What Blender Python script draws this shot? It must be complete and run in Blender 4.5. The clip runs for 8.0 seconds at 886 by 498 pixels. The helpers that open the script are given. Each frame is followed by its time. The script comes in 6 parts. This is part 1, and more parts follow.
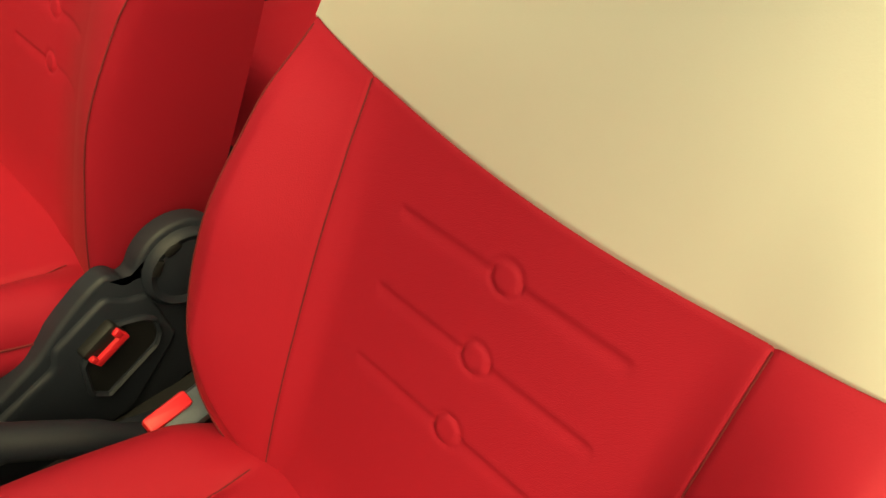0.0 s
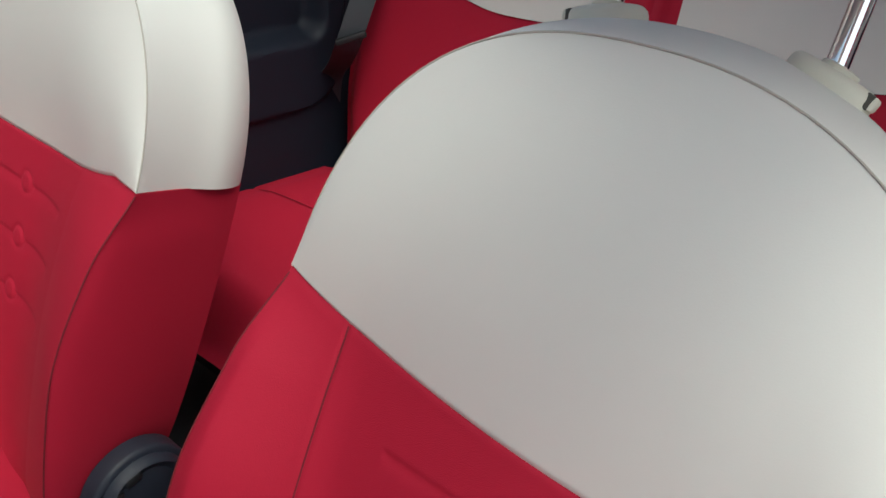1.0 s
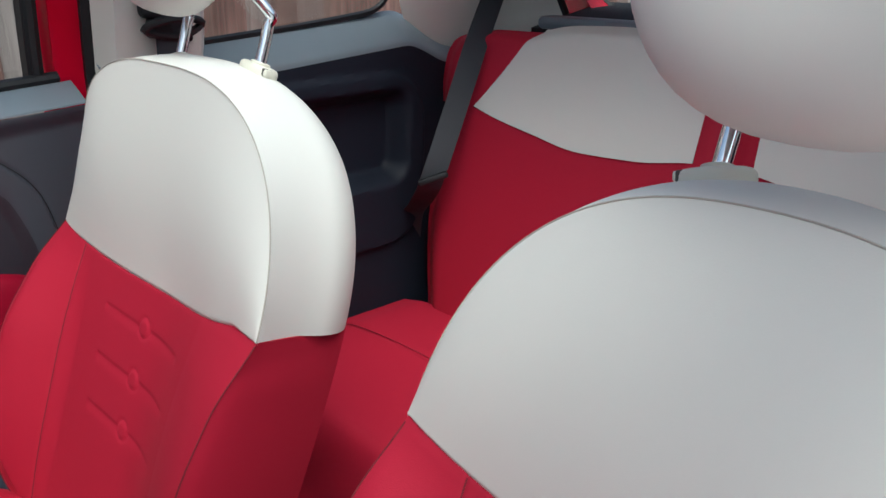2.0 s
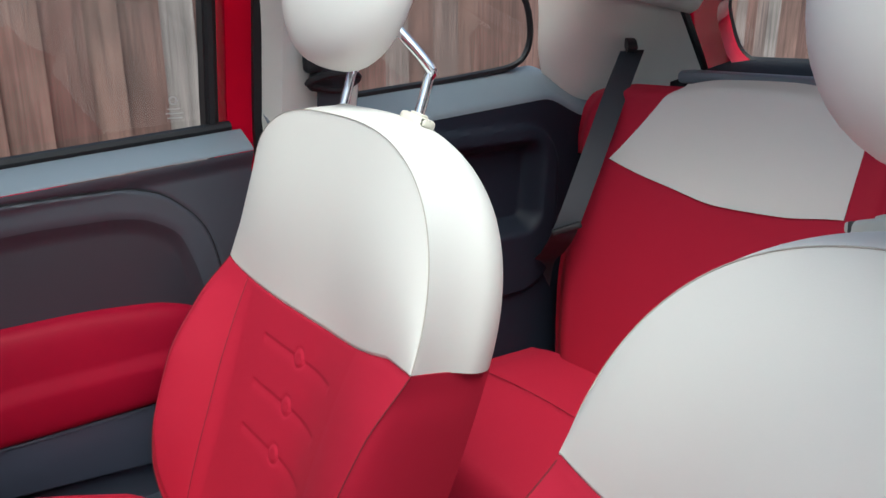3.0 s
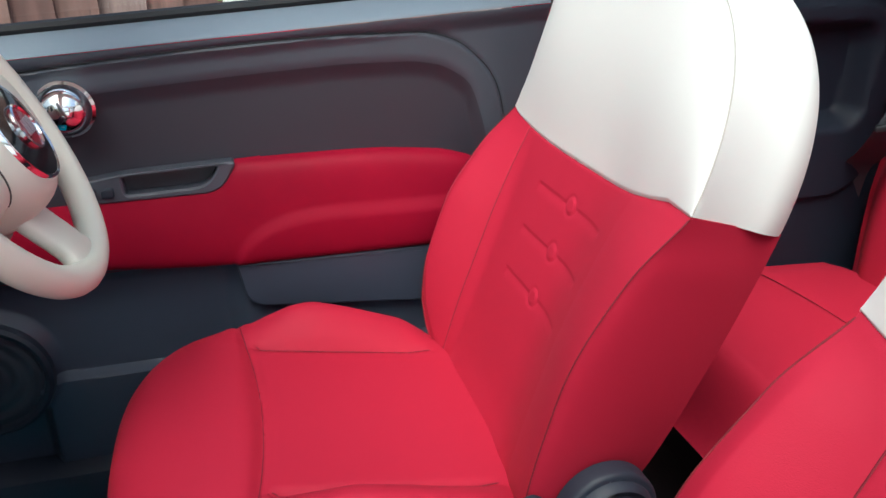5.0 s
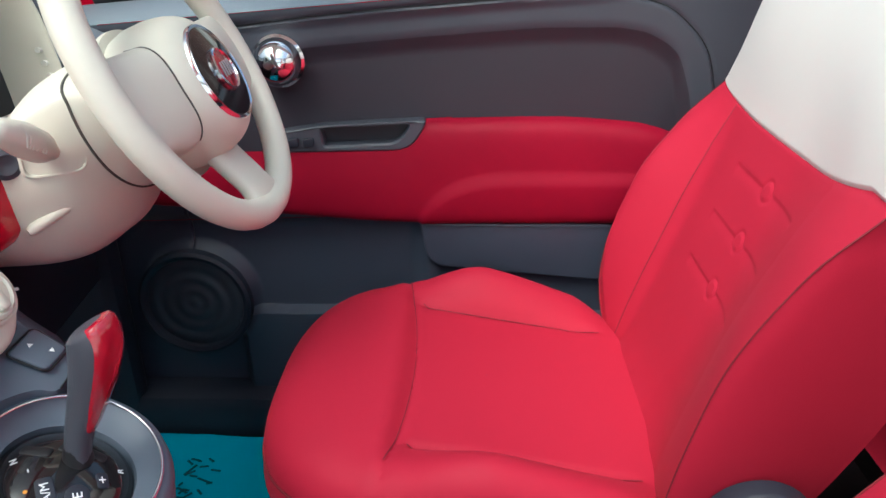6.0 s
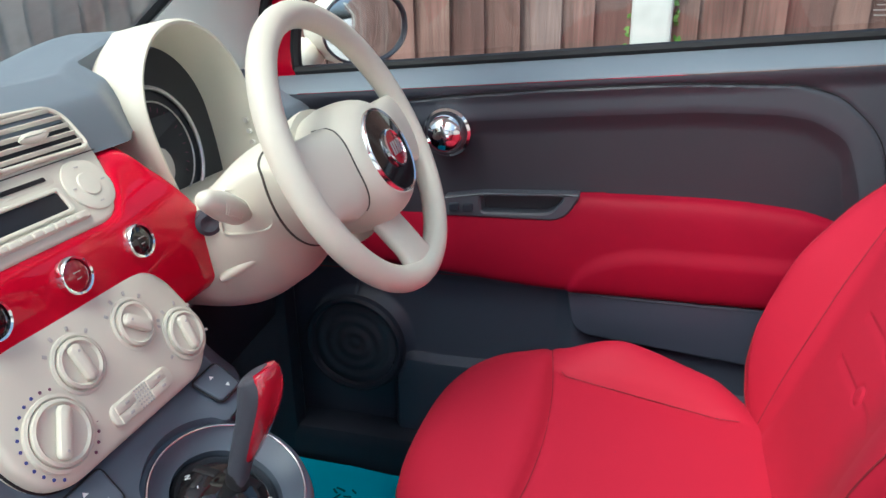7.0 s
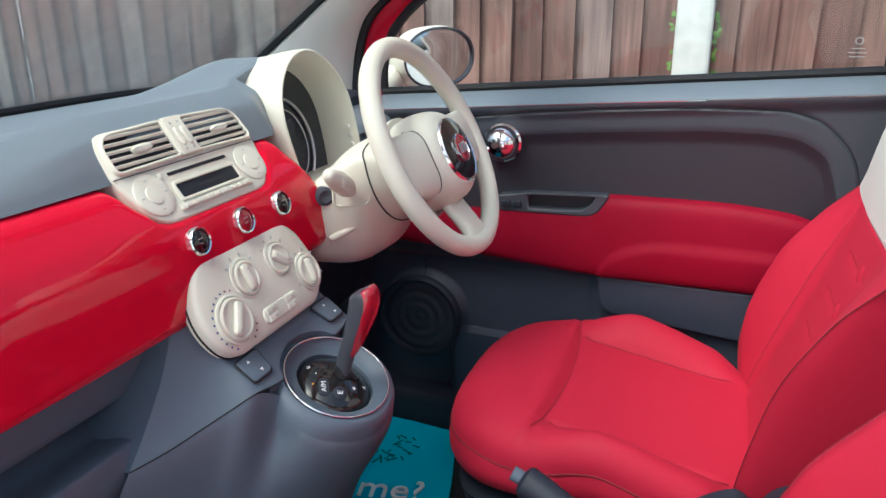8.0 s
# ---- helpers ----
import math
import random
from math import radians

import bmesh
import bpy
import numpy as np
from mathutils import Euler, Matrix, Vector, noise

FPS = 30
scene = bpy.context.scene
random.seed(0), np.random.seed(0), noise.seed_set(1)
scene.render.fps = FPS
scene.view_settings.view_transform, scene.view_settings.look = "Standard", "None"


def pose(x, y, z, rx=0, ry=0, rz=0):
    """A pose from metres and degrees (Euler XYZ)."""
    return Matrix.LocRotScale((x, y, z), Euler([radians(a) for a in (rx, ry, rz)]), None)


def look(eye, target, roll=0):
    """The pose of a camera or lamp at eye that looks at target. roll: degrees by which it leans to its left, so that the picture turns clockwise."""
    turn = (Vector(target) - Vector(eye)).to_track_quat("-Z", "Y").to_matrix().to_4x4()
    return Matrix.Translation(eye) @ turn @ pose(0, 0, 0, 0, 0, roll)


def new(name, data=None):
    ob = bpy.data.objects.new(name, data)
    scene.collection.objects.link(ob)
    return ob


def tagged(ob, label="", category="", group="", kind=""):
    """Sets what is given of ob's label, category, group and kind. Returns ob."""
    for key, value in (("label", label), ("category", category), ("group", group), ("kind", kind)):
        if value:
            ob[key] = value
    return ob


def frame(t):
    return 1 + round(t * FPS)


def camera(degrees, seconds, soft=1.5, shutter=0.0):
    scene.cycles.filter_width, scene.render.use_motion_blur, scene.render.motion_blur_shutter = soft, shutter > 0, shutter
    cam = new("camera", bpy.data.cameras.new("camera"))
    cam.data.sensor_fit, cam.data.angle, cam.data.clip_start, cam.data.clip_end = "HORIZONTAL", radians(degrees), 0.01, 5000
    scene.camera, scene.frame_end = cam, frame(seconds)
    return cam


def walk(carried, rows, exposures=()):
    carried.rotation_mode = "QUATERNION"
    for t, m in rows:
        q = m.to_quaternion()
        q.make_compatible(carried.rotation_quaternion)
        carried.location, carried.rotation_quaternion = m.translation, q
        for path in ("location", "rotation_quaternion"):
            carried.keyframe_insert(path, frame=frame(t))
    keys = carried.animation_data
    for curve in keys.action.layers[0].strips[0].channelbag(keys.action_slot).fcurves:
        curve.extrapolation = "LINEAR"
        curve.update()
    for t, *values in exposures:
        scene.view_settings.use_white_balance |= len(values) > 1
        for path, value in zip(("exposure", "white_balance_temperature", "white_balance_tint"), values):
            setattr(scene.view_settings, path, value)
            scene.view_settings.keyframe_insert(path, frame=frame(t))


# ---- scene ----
cam = camera(61.1, 8.0)
PATH = [
    (0, (-0.54, 0.196, 1.188), (0.466, -0.918, -0.134), 4.3),
    (0.5, (-0.515, 0.196, 1.239), (0.449, -1.079, 0.037), 5.5),
    (1, (-0.504, 0.2, 1.255), (0.553, -1.175, 0.259), 4.1),
    (1.5, (-0.487, 0.214, 1.282), (0.674, -1.191, 0.458), 2.1),
    (3, (-0.475, 0.28, 1.284), (1.039, -0.888, 0.699), -0.0),
    (3.5, (-0.476, 0.301, 1.267), (1.125, -0.74, 0.672), -0.3),
    (4, (-0.478, 0.31, 1.242), (1.183, -0.603, 0.602), -0.1),
    (4.5, (-0.481, 0.311, 1.218), (1.229, -0.436, 0.499), 0.3),
    (6, (-0.469, 0.22, 1.167), (1.346, 0.296, 0.332), -0.8),
    (6.5, (-0.467, 0.208, 1.199), (1.339, 0.547, 0.411), -1.1),
    (7, (-0.505, 0.185, 1.223), (1.287, 0.701, 0.498), -1.1),
    (7.5, (-0.632, 0.143, 1.231), (1.147, 0.756, 0.553), -0.9),
    (8, (-0.797, 0.092, 1.25), (0.972, 0.758, 0.598), -0.3),
]
EXPO = [(0.0, 0.80, 13500, -22), (0.3, 0.66, 10800, -18), (0.5, 0.48, 8000, -13), (0.9, 0.45, 5900, -7), (1.5, 0.5, 5500, -6), (3.0, 0.79, 5500, -6), (3.5, 0.90, 5500, -6), (4.5, 1.08, 5500, -6), (6.0, 1.28, 5500, -6), (6.5, 1.25, 5500, -6), (7.0, 1.18, 5500, -6), (8.0, 1.18, 5500, -6)]
walk(cam, [(t, look(eye, target, roll)) for t, eye, target, roll in PATH], EXPO)

# ---- light: overcast sky, weak broad sun ----
world = bpy.data.worlds.new("sky")
scene.world = world
world.use_nodes = True
wn = world.node_tree
sky = wn.nodes.new("ShaderNodeTexSky")
sky.sky_type = "NISHITA"
sky.sun_disc = False
sky.sun_elevation, sky.sun_rotation = radians(60), radians(-60)
sky.dust_density = 8.0
sky.air_density = 0.6
sky.ozone_density = 0.3
wn.links.new(sky.outputs[0], wn.nodes["Background"].inputs[0])
wn.nodes["Background"].inputs[1].default_value = 0.17
sun_data = bpy.data.lights.new("sun", "SUN")
sun_data.energy, sun_data.angle, sun_data.color = 0.05, radians(50), (1.0, 0.98, 0.96)
sun = new("sun", sun_data)
sun.matrix_world = look((-4.0, 2.3, 8.4), (0, 0, 0.6))


# ---- materials ----
def material(name, color, rough=0.5, metal=0.0, grain=0.0, grain_scale=400.0, mottle=0.06, mottle_scale=9.0, coat=0.0, sheen=0.0, spec=0.5):
    m = bpy.data.materials.new(name)
    m.use_nodes = True
    n, l = m.node_tree.nodes, m.node_tree.links
    b = n["Principled BSDF"]
    b.inputs["Roughness"].default_value, b.inputs["Metallic"].default_value = rough, metal
    b.inputs["Coat Weight"].default_value, b.inputs["Coat Roughness"].default_value = coat, 0.03
    b.inputs["Sheen Weight"].default_value, b.inputs["Sheen Roughness"].default_value = sheen, 0.4
    b.inputs["Specular IOR Level"].default_value = spec
    tc = n.new("ShaderNodeTexCoord")
    big = n.new("ShaderNodeTexNoise")
    big.inputs["Scale"].default_value, big.inputs["Detail"].default_value = mottle_scale, 6
    l.new(tc.outputs["Object"], big.inputs["Vector"])
    mix = n.new("ShaderNodeMix")
    mix.data_type = "RGBA"
    mix.inputs[6].default_value = (*[c * (1 - mottle) for c in color], 1)
    mix.inputs[7].default_value = (*[min(1, c * (1 + mottle)) for c in color], 1)
    l.new(big.outputs[0], mix.inputs[0])
    l.new(mix.outputs[2], b.inputs["Base Color"])
    mr = n.new("ShaderNodeMapRange")
    mr.inputs[3].default_value, mr.inputs[4].default_value = max(0.02, rough - 0.06), min(1, rough + 0.06)
    l.new(big.outputs[0], mr.inputs[0])
    l.new(mr.outputs[0], b.inputs["Roughness"])
    if grain:
        fine = n.new("ShaderNodeTexNoise")
        fine.inputs["Scale"].default_value, fine.inputs["Detail"].default_value = grain_scale, 3
        l.new(tc.outputs["Object"], fine.inputs["Vector"])
        bump = n.new("ShaderNodeBump")
        bump.inputs["Strength"].default_value, bump.inputs["Distance"].default_value = grain, 0.001
        l.new(fine.outputs[0], bump.inputs["Height"])
        l.new(bump.outputs[0], b.inputs["Normal"])
    return m


RED = material("red_upholstery", (0.385, 0.011, 0.036), 0.62, grain=0.2, grain_scale=900, sheen=0.01, spec=0.2)
RED_INSERT = material("red_insert", (0.385, 0.011, 0.036), 0.68, grain=0.3, grain_scale=1200, sheen=0.01, spec=0.18)
RED_THREAD = material("dark_red_seam", (0.15, 0.005, 0.013), 0.8)
RED_DOOR = material("red_door_leather", (0.25, 0.002, 0.020), 0.52, grain=0.2, grain_scale=600, mottle=0.12, spec=0.12)
CREAM = material("cream_leather", (0.68, 0.668, 0.632), 0.50, grain=0.08, grain_scale=900, mottle=0.03, spec=0.4)
CREAM_THREAD = material("cream_seam", (0.42, 0.39, 0.34), 0.8)
IVORY = material("ivory_plastic", (0.65, 0.63, 0.535), 0.40, grain=0.1, grain_scale=1500, mottle=0.03)
IVORY_TRIM = material("ivory_trim", (0.76, 0.745, 0.69), 0.6, grain=0.2, grain_scale=800, mottle=0.03)
GREY = material("charcoal_plastic", (0.092, 0.115, 0.150), 0.42, grain=0.35, grain_scale=1100, mottle=0.08)
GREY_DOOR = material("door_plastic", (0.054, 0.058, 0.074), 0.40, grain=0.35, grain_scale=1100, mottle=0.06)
DARK = material("dark_plastic", (0.016, 0.020, 0.032), 0.50, grain=0.3, grain_scale=900, mottle=0.08, spec=0.4)
BLACK = material("black_rubber", (0.008, 0.008, 0.010), 0.55, grain=0.1)
GLOSS_BLACK = material("gloss_black", (0.008, 0.008, 0.009), 0.08, coat=0.5)
PAINT = material("glossy_red_paint", (0.58, 0.0006, 0.025), 0.40, spec=0.0, coat=0.8, mottle=0.02)
# Paler grey: sky light painted on the sills, and the shelf edge's own tone
SKYLIT_SILL_AND_EDGE = material("skylit_sill_and_edge", (0.20, 0.235, 0.27), 0.36, grain=0.35, grain_scale=1100, mottle=0.06)
PAD_TOP = material("dashboard_top", (0.155, 0.182, 0.212), 0.42, grain=0.35, grain_scale=1100, mottle=0.06)
# Door plastic again, with the bluish light low down tinted into its grey
BLUE_LIT_DOOR = material("blue_lit_door_plastic", (0.040, 0.047, 0.070), 0.42, grain=0.35, grain_scale=1100, mottle=0.06)
# Dark plastic blackened further: the rear cabin's shadow is put into the colour
QUARTER_SHADED = material("shaded_quarter_plastic", (0.011, 0.014, 0.024), 0.55, grain=0.3, grain_scale=900, mottle=0.08, spec=0.22)
INSERT = material("dark_door_insert", (0.0285, 0.0255, 0.035), 0.45, grain=0.4, grain_scale=700, mottle=0.08)
CHROME = material("chrome", (0.86, 0.87, 0.88), 0.08, metal=1.0, mottle=0.01)
SATIN = material("satin_metal", (0.55, 0.56, 0.58), 0.3, metal=1.0, mottle=0.03)
BELT = material("belt_webbing", (0.028, 0.030, 0.038), 0.75, grain=0.5, grain_scale=700)
CARPET = material("black_carpet", (0.012, 0.012, 0.015), 0.95, grain=1.0, grain_scale=500, mottle=0.3, mottle_scale=40)
MAT_BLUE = material("teal_paper_mat", (0.0, 0.44, 0.64), 0.6, grain=0.3, grain_scale=120, mottle=0.12)
SMUDGE = material("dirt_smudge", (0.02, 0.10, 0.13), 0.9)
WHITE = material("white_print", (0.80, 0.82, 0.82), 0.6)
BUCKLE = material("red_buckle", (0.72, 0.018, 0.045), 0.4, mottle=0.02)
BADGE = material("badge_red", (0.35, 0.004, 0.02), 0.2, coat=1.0)
CONCRETE = material("concrete", (0.52, 0.53, 0.50), 0.9, grain=0.8, grain_scale=120, mottle=0.3, mottle_scale=14)
BOUNCE_GROUND = material("pale_bounce_ground", (0.42, 0.42, 0.41), 0.95, grain=0.8, grain_scale=150, mottle=0.3, mottle_scale=6)
LEAF = material("ivy_leaf", (0.10, 0.22, 0.03), 0.6, mottle=0.3, mottle_scale=30)
PRINT = material("grey_print", (0.45, 0.44, 0.42), 0.7)
BLUE_DOT = material("blue_print", (0.05, 0.06, 0.25), 0.6)
RED_DOT = material("red_print", (0.16, 0.05, 0.10), 0.6)
GREY_SPEAKER = material("speaker_mesh", (0.028, 0.032, 0.045), 0.6, grain=0.8, grain_scale=600)
AMBER = material("amber_lens", (0.8, 0.35, 0.05), 0.3)
SHADOW_GAP = material("panel_joint", (0.07, 0.065, 0.055), 0.8)
SCREEN = material("radio_display", (0.016, 0.019, 0.025), 0.30, spec=0.35)


def board_material():
    m = material("weathered_board", (0.3, 0.2, 0.17), 0.85)
    n, l = m.node_tree.nodes, m.node_tree.links
    b = n["Principled BSDF"]
    info = n.new("ShaderNodeObjectInfo")
    ramp = n.new("ShaderNodeValToRGB")
    e = ramp.color_ramp.elements
    e[0].position, e[0].color = 0.0, (0.10, 0.050, 0.042, 1)
    e[1].position, e[1].color = 1.0, (0.26, 0.225, 0.21, 1)
    for p, c in ((0.35, (0.17, 0.098, 0.080, 1)), (0.7, (0.14, 0.075, 0.062, 1))):
        k = e.new(p)
        k.color = c
    l.new(info.outputs["Random"], ramp.inputs[0])
    tc = n.new("ShaderNodeTexCoord")
    mp = n.new("ShaderNodeMapping")
    mp.inputs["Scale"].default_value = (30, 30, 1.4)
    add = n.new("ShaderNodeVectorMath")
    l.new(tc.outputs["Object"], add.inputs[0])
    mul = n.new("ShaderNodeMath")
    mul.operation, mul.inputs[1].default_value = "MULTIPLY", 37.0
    l.new(info.outputs["Random"], mul.inputs[0])
    l.new(mul.outputs[0], add.inputs[1])
    l.new(add.outputs[0], mp.inputs[0])
    grain = n.new("ShaderNodeTexNoise")
    grain.inputs["Scale"].default_value, grain.inputs["Detail"].default_value, grain.inputs["Distortion"].default_value = 1.6, 8, 0.7
    l.new(mp.outputs[0], grain.inputs["Vector"])
    stain = n.new("ShaderNodeTexNoise")
    stain.inputs["Scale"].default_value, stain.inputs["Detail"].default_value = 3.5, 5
    l.new(add.outputs[0], stain.inputs["Vector"])
    a = n.new("ShaderNodeMix")
    a.data_type, a.blend_type = "RGBA", "OVERLAY"
    a.inputs[0].default_value = 0.9
    l.new(ramp.outputs[0], a.inputs[6])
    l.new(grain.outputs[0], a.inputs[7])
    c = n.new("ShaderNodeMix")
    c.data_type, c.blend_type = "RGBA", "OVERLAY"
    c.inputs[0].default_value = 0.85
    l.new(a.outputs[2], c.inputs[6])
    l.new(stain.outputs[0], c.inputs[7])
    l.new(c.outputs[2], b.inputs["Base Color"])
    bump = n.new("ShaderNodeBump")
    bump.inputs["Strength"].default_value, bump.inputs["Distance"].default_value = 0.5, 0.004
    l.new(grain.outputs[0], bump.inputs["Height"])
    l.new(bump.outputs[0], b.inputs["Normal"])
    return m


BOARD = board_material()


def glass_material(name, tint, gloss=1.0, haze=0.0):
    m = bpy.data.materials.new(name)
    m.use_nodes = True
    n, l = m.node_tree.nodes, m.node_tree.links
    n.remove(n["Principled BSDF"])
    clear = n.new("ShaderNodeBsdfTransparent")
    clear.inputs[0].default_value = (*tint, 1)
    shine = n.new("ShaderNodeBsdfGlossy")
    shine.inputs["Roughness"].default_value = 0.02
    facing = n.new("ShaderNodeLayerWeight")
    facing.inputs[0].default_value = 0.5
    power = n.new("ShaderNodeMath")
    power.operation, power.inputs[1].default_value = "POWER", 5.0
    l.new(facing.outputs["Facing"], power.inputs[0])
    fres = n.new("ShaderNodeMath")
    fres.operation, fres.inputs[1].default_value, fres.inputs[2].default_value = "MULTIPLY_ADD", 0.8 * gloss, 0.05 * gloss
    l.new(power.outputs[0], fres.inputs[0])
    mix = n.new("ShaderNodeMixShader")
    l.new(fres.outputs[0], mix.inputs[0])
    l.new(clear.outputs[0], mix.inputs[1])
    l.new(shine.outputs[0], mix.inputs[2])
    # Pale diffuse film paints in the hazy reflection of the dashboard
    if haze:
        tc = n.new("ShaderNodeTexCoord")
        film = n.new("ShaderNodeTexNoise")
        film.inputs["Scale"].default_value, film.inputs["Detail"].default_value = 7.0, 5
        l.new(tc.outputs["Object"], film.inputs["Vector"])
        amount = n.new("ShaderNodeMapRange")
        amount.inputs[3].default_value, amount.inputs[4].default_value = haze * 0.5, haze * 1.5
        l.new(film.outputs[0], amount.inputs[0])
        veil = n.new("ShaderNodeBsdfDiffuse")
        veil.inputs[0].default_value = (0.55, 0.55, 0.54, 1)
        over = n.new("ShaderNodeMixShader")
        l.new(amount.outputs[0], over.inputs[0])
        l.new(mix.outputs[0], over.inputs[1])
        l.new(veil.outputs[0], over.inputs[2])
        mix = over
    l.new(mix.outputs[0], n["Material Output"].inputs[0])
    return m


GLASS = glass_material("window_glass", (0.86, 0.88, 0.87))
SCREEN_GLASS = glass_material("windscreen_glass", (0.66, 0.69, 0.69), 1.3, 0.54)
MIRROR = material("mirror_glass", (0.85, 0.87, 0.88), 0.02, metal=1.0, mottle=0.01)


# ---- mesh helpers ----
def thing(name, at, label, category, group="", kind=""):
    e = new(name)
    e.empty_display_size = 0.05
    e.location = at
    return tagged(e, label, category, group, kind)


def part(name, bm, mat, parent=None, label="", smooth=True, kind=""):
    bmesh.ops.recalc_face_normals(bm, faces=bm.faces)
    me = bpy.data.meshes.new(name)
    bm.to_mesh(me)
    bm.free()
    me.materials.append(mat)
    if smooth:
        me.polygons.foreach_set("use_smooth", [len(p.vertices) < 5 for p in me.polygons])
        me.set_sharp_from_angle(angle=radians(40))
    ob = new(name, me)
    if parent:
        ob.parent = parent
        if parent.parent is None:
            ob.matrix_parent_inverse = Matrix.Translation(-parent.location)
    return tagged(ob, label, kind=kind)


def grid(fn, us, vs, bm=None, wrap=False):
    bm = bm or bmesh.new()
    rows = [[bm.verts.new(fn(u, v)) for u in us] for v in vs]
    k = len(us)
    for a, b in zip(rows, rows[1:]):
        for i in range(k if wrap else k - 1):
            j = (i + 1) % k
            bm.faces.new((a[i], a[j], b[j], b[i]))
    return bm


def loft(rings, cap0=True, cap1=True, bm=None):
    bm = bm or bmesh.new()
    rows = [[bm.verts.new(p) for p in r] for r in rings]
    k = len(rows[0])
    for a, b in zip(rows, rows[1:]):
        for i in range(k):
            j = (i + 1) % k
            bm.faces.new((a[i], a[j], b[j], b[i]))
    if cap0:
        bm.faces.new(rows[0][::-1])
    if cap1:
        bm.faces.new(rows[-1])
    return bm


def lin(a, b, n):
    return [a + (b - a) * i / (n - 1) for i in range(n)]


def sm(x, a=0.0, b=1.0):
    x = min(1.0, max(0.0, (x - a) / (b - a)))
    return x * x * (3 - 2 * x)


def interp(table, x):
    """Smooth curve through a table, without overshoot."""
    if x <= table[0][0]:
        return table[0][1]
    if x >= table[-1][0]:
        return table[-1][1]
    i = 0
    while table[i + 1][0] < x:
        i += 1

    def rise(k):
        return (table[k + 1][1] - table[k][1]) / (table[k + 1][0] - table[k][0])

    def slope(k):
        if k == 0:
            return rise(0)
        if k == len(table) - 1:
            return rise(k - 1)
        a, b = rise(k - 1), rise(k)
        return 2 * a * b / (a + b) if a * b > 0 else 0.0

    h = table[i + 1][0] - table[i][0]
    t = (x - table[i][0]) / h
    p0, p1, m0, m1 = table[i][1], table[i + 1][1], slope(i) * h, slope(i + 1) * h
    return (2 * t ** 3 - 3 * t * t + 1) * p0 + (t ** 3 - 2 * t * t + t) * m0 + (3 * t * t - 2 * t ** 3) * p1 + (t ** 3 - t * t) * m1


def curve(pts, n=8, closed=False):
    """Smooth line through points."""
    pts = [Vector(p) for p in pts]
    k = len(pts)
    out = []
    for i in range(k if closed else k - 1):
        if closed:
            p = [pts[(i + d) % k] for d in (-1, 0, 1, 2)]
        else:
            p = [pts[min(max(i + d, 0), k - 1)] for d in (-1, 0, 1, 2)]
        for j in range(n):
            t = j / n
            out.append(0.5 * (2 * p[1] + (p[2] - p[0]) * t + (2 * p[0] - 5 * p[1] + 4 * p[2] - p[3]) * t * t + (3 * p[1] - p[0] - 3 * p[2] + p[3]) * t ** 3))
    if not closed:
        out.append(pts[-1])
    return out


def tube(path, r, n=8, closed=False, bm=None, caps=True):
    """A round bar along a line; r is one radius or one for each point."""
    path = [Vector(p) for p in path]
    k = len(path)
    rs = r if isinstance(r, (list, tuple)) else [r] * k
    rings = []
    ref = None
    for i, p in enumerate(path):
        a = path[(i - 1) % k] if closed or i else p
        b = path[(i + 1) % k] if closed or i < k - 1 else p
        d = (b - a).normalized()
        if ref is None:
            ref = d.orthogonal().normalized()
        ref = (ref - d * ref.dot(d)).normalized()
        s = d.cross(ref)
        rings.append([p + (ref * math.cos(q) + s * math.sin(q)) * rs[i] for q in (2 * math.pi * j / n for j in range(n))])
    if closed:
        rings.append(rings[0])
        bm = loft(rings, False, False, bm)
        bmesh.ops.remove_doubles(bm, verts=bm.verts, dist=1e-6)
        return bm
    return loft(rings, caps, caps, bm)


def plane_at(origin, across, up):
    """A frame: x across, y up, z out of the face."""
    a = Vector(across).normalized()
    u = (Vector(up) - a * Vector(up).dot(a)).normalized()
    o = a.cross(u)
    m = Matrix((a, u, o)).transposed().to_4x4()
    m.translation = Vector(origin)
    return m


def rpoly(pts, r, n=6):
    """A polygon with rounded corners; r is one radius or one for each corner."""
    out = []
    k = len(pts)
    for i in range(k):
        p, a, b = Vector(pts[i]), Vector(pts[i - 1]), Vector(pts[(i + 1) % k])
        q = r[i] if isinstance(r, (list, tuple)) else r
        da, db = a - p, b - p
        d = min(q, da.length * 0.49, db.length * 0.49)
        s, e = p + da.normalized() * d, p + db.normalized() * d
        for j in range(n + 1):
            t = j / n
            out.append(s * (1 - t) ** 2 + p * 2 * t * (1 - t) + e * t * t)
    return out


def oval(a, b, n=32, cx=0.0, cy=0.0, power=2.0):
    out = []
    for i in range(n):
        q = 2 * math.pi * i / n
        c, s = math.cos(q), math.sin(q)
        out.append(Vector((cx + a * math.copysign(abs(c) ** (2 / power), c), cy + b * math.copysign(abs(s) ** (2 / power), s))))
    return out


def inset(pts, d):
    k = len(pts)
    area = sum(pts[i].x * pts[(i + 1) % k].y - pts[(i + 1) % k].x * pts[i].y for i in range(k))
    sign = 1 if area > 0 else -1
    out = []
    for i in range(k):
        t = (pts[(i + 1) % k] - pts[i - 1])
        t = t.normalized() if t.length else Vector((1, 0))
        out.append(pts[i] + Vector((-t.y, t.x)) * d * sign)
    return out


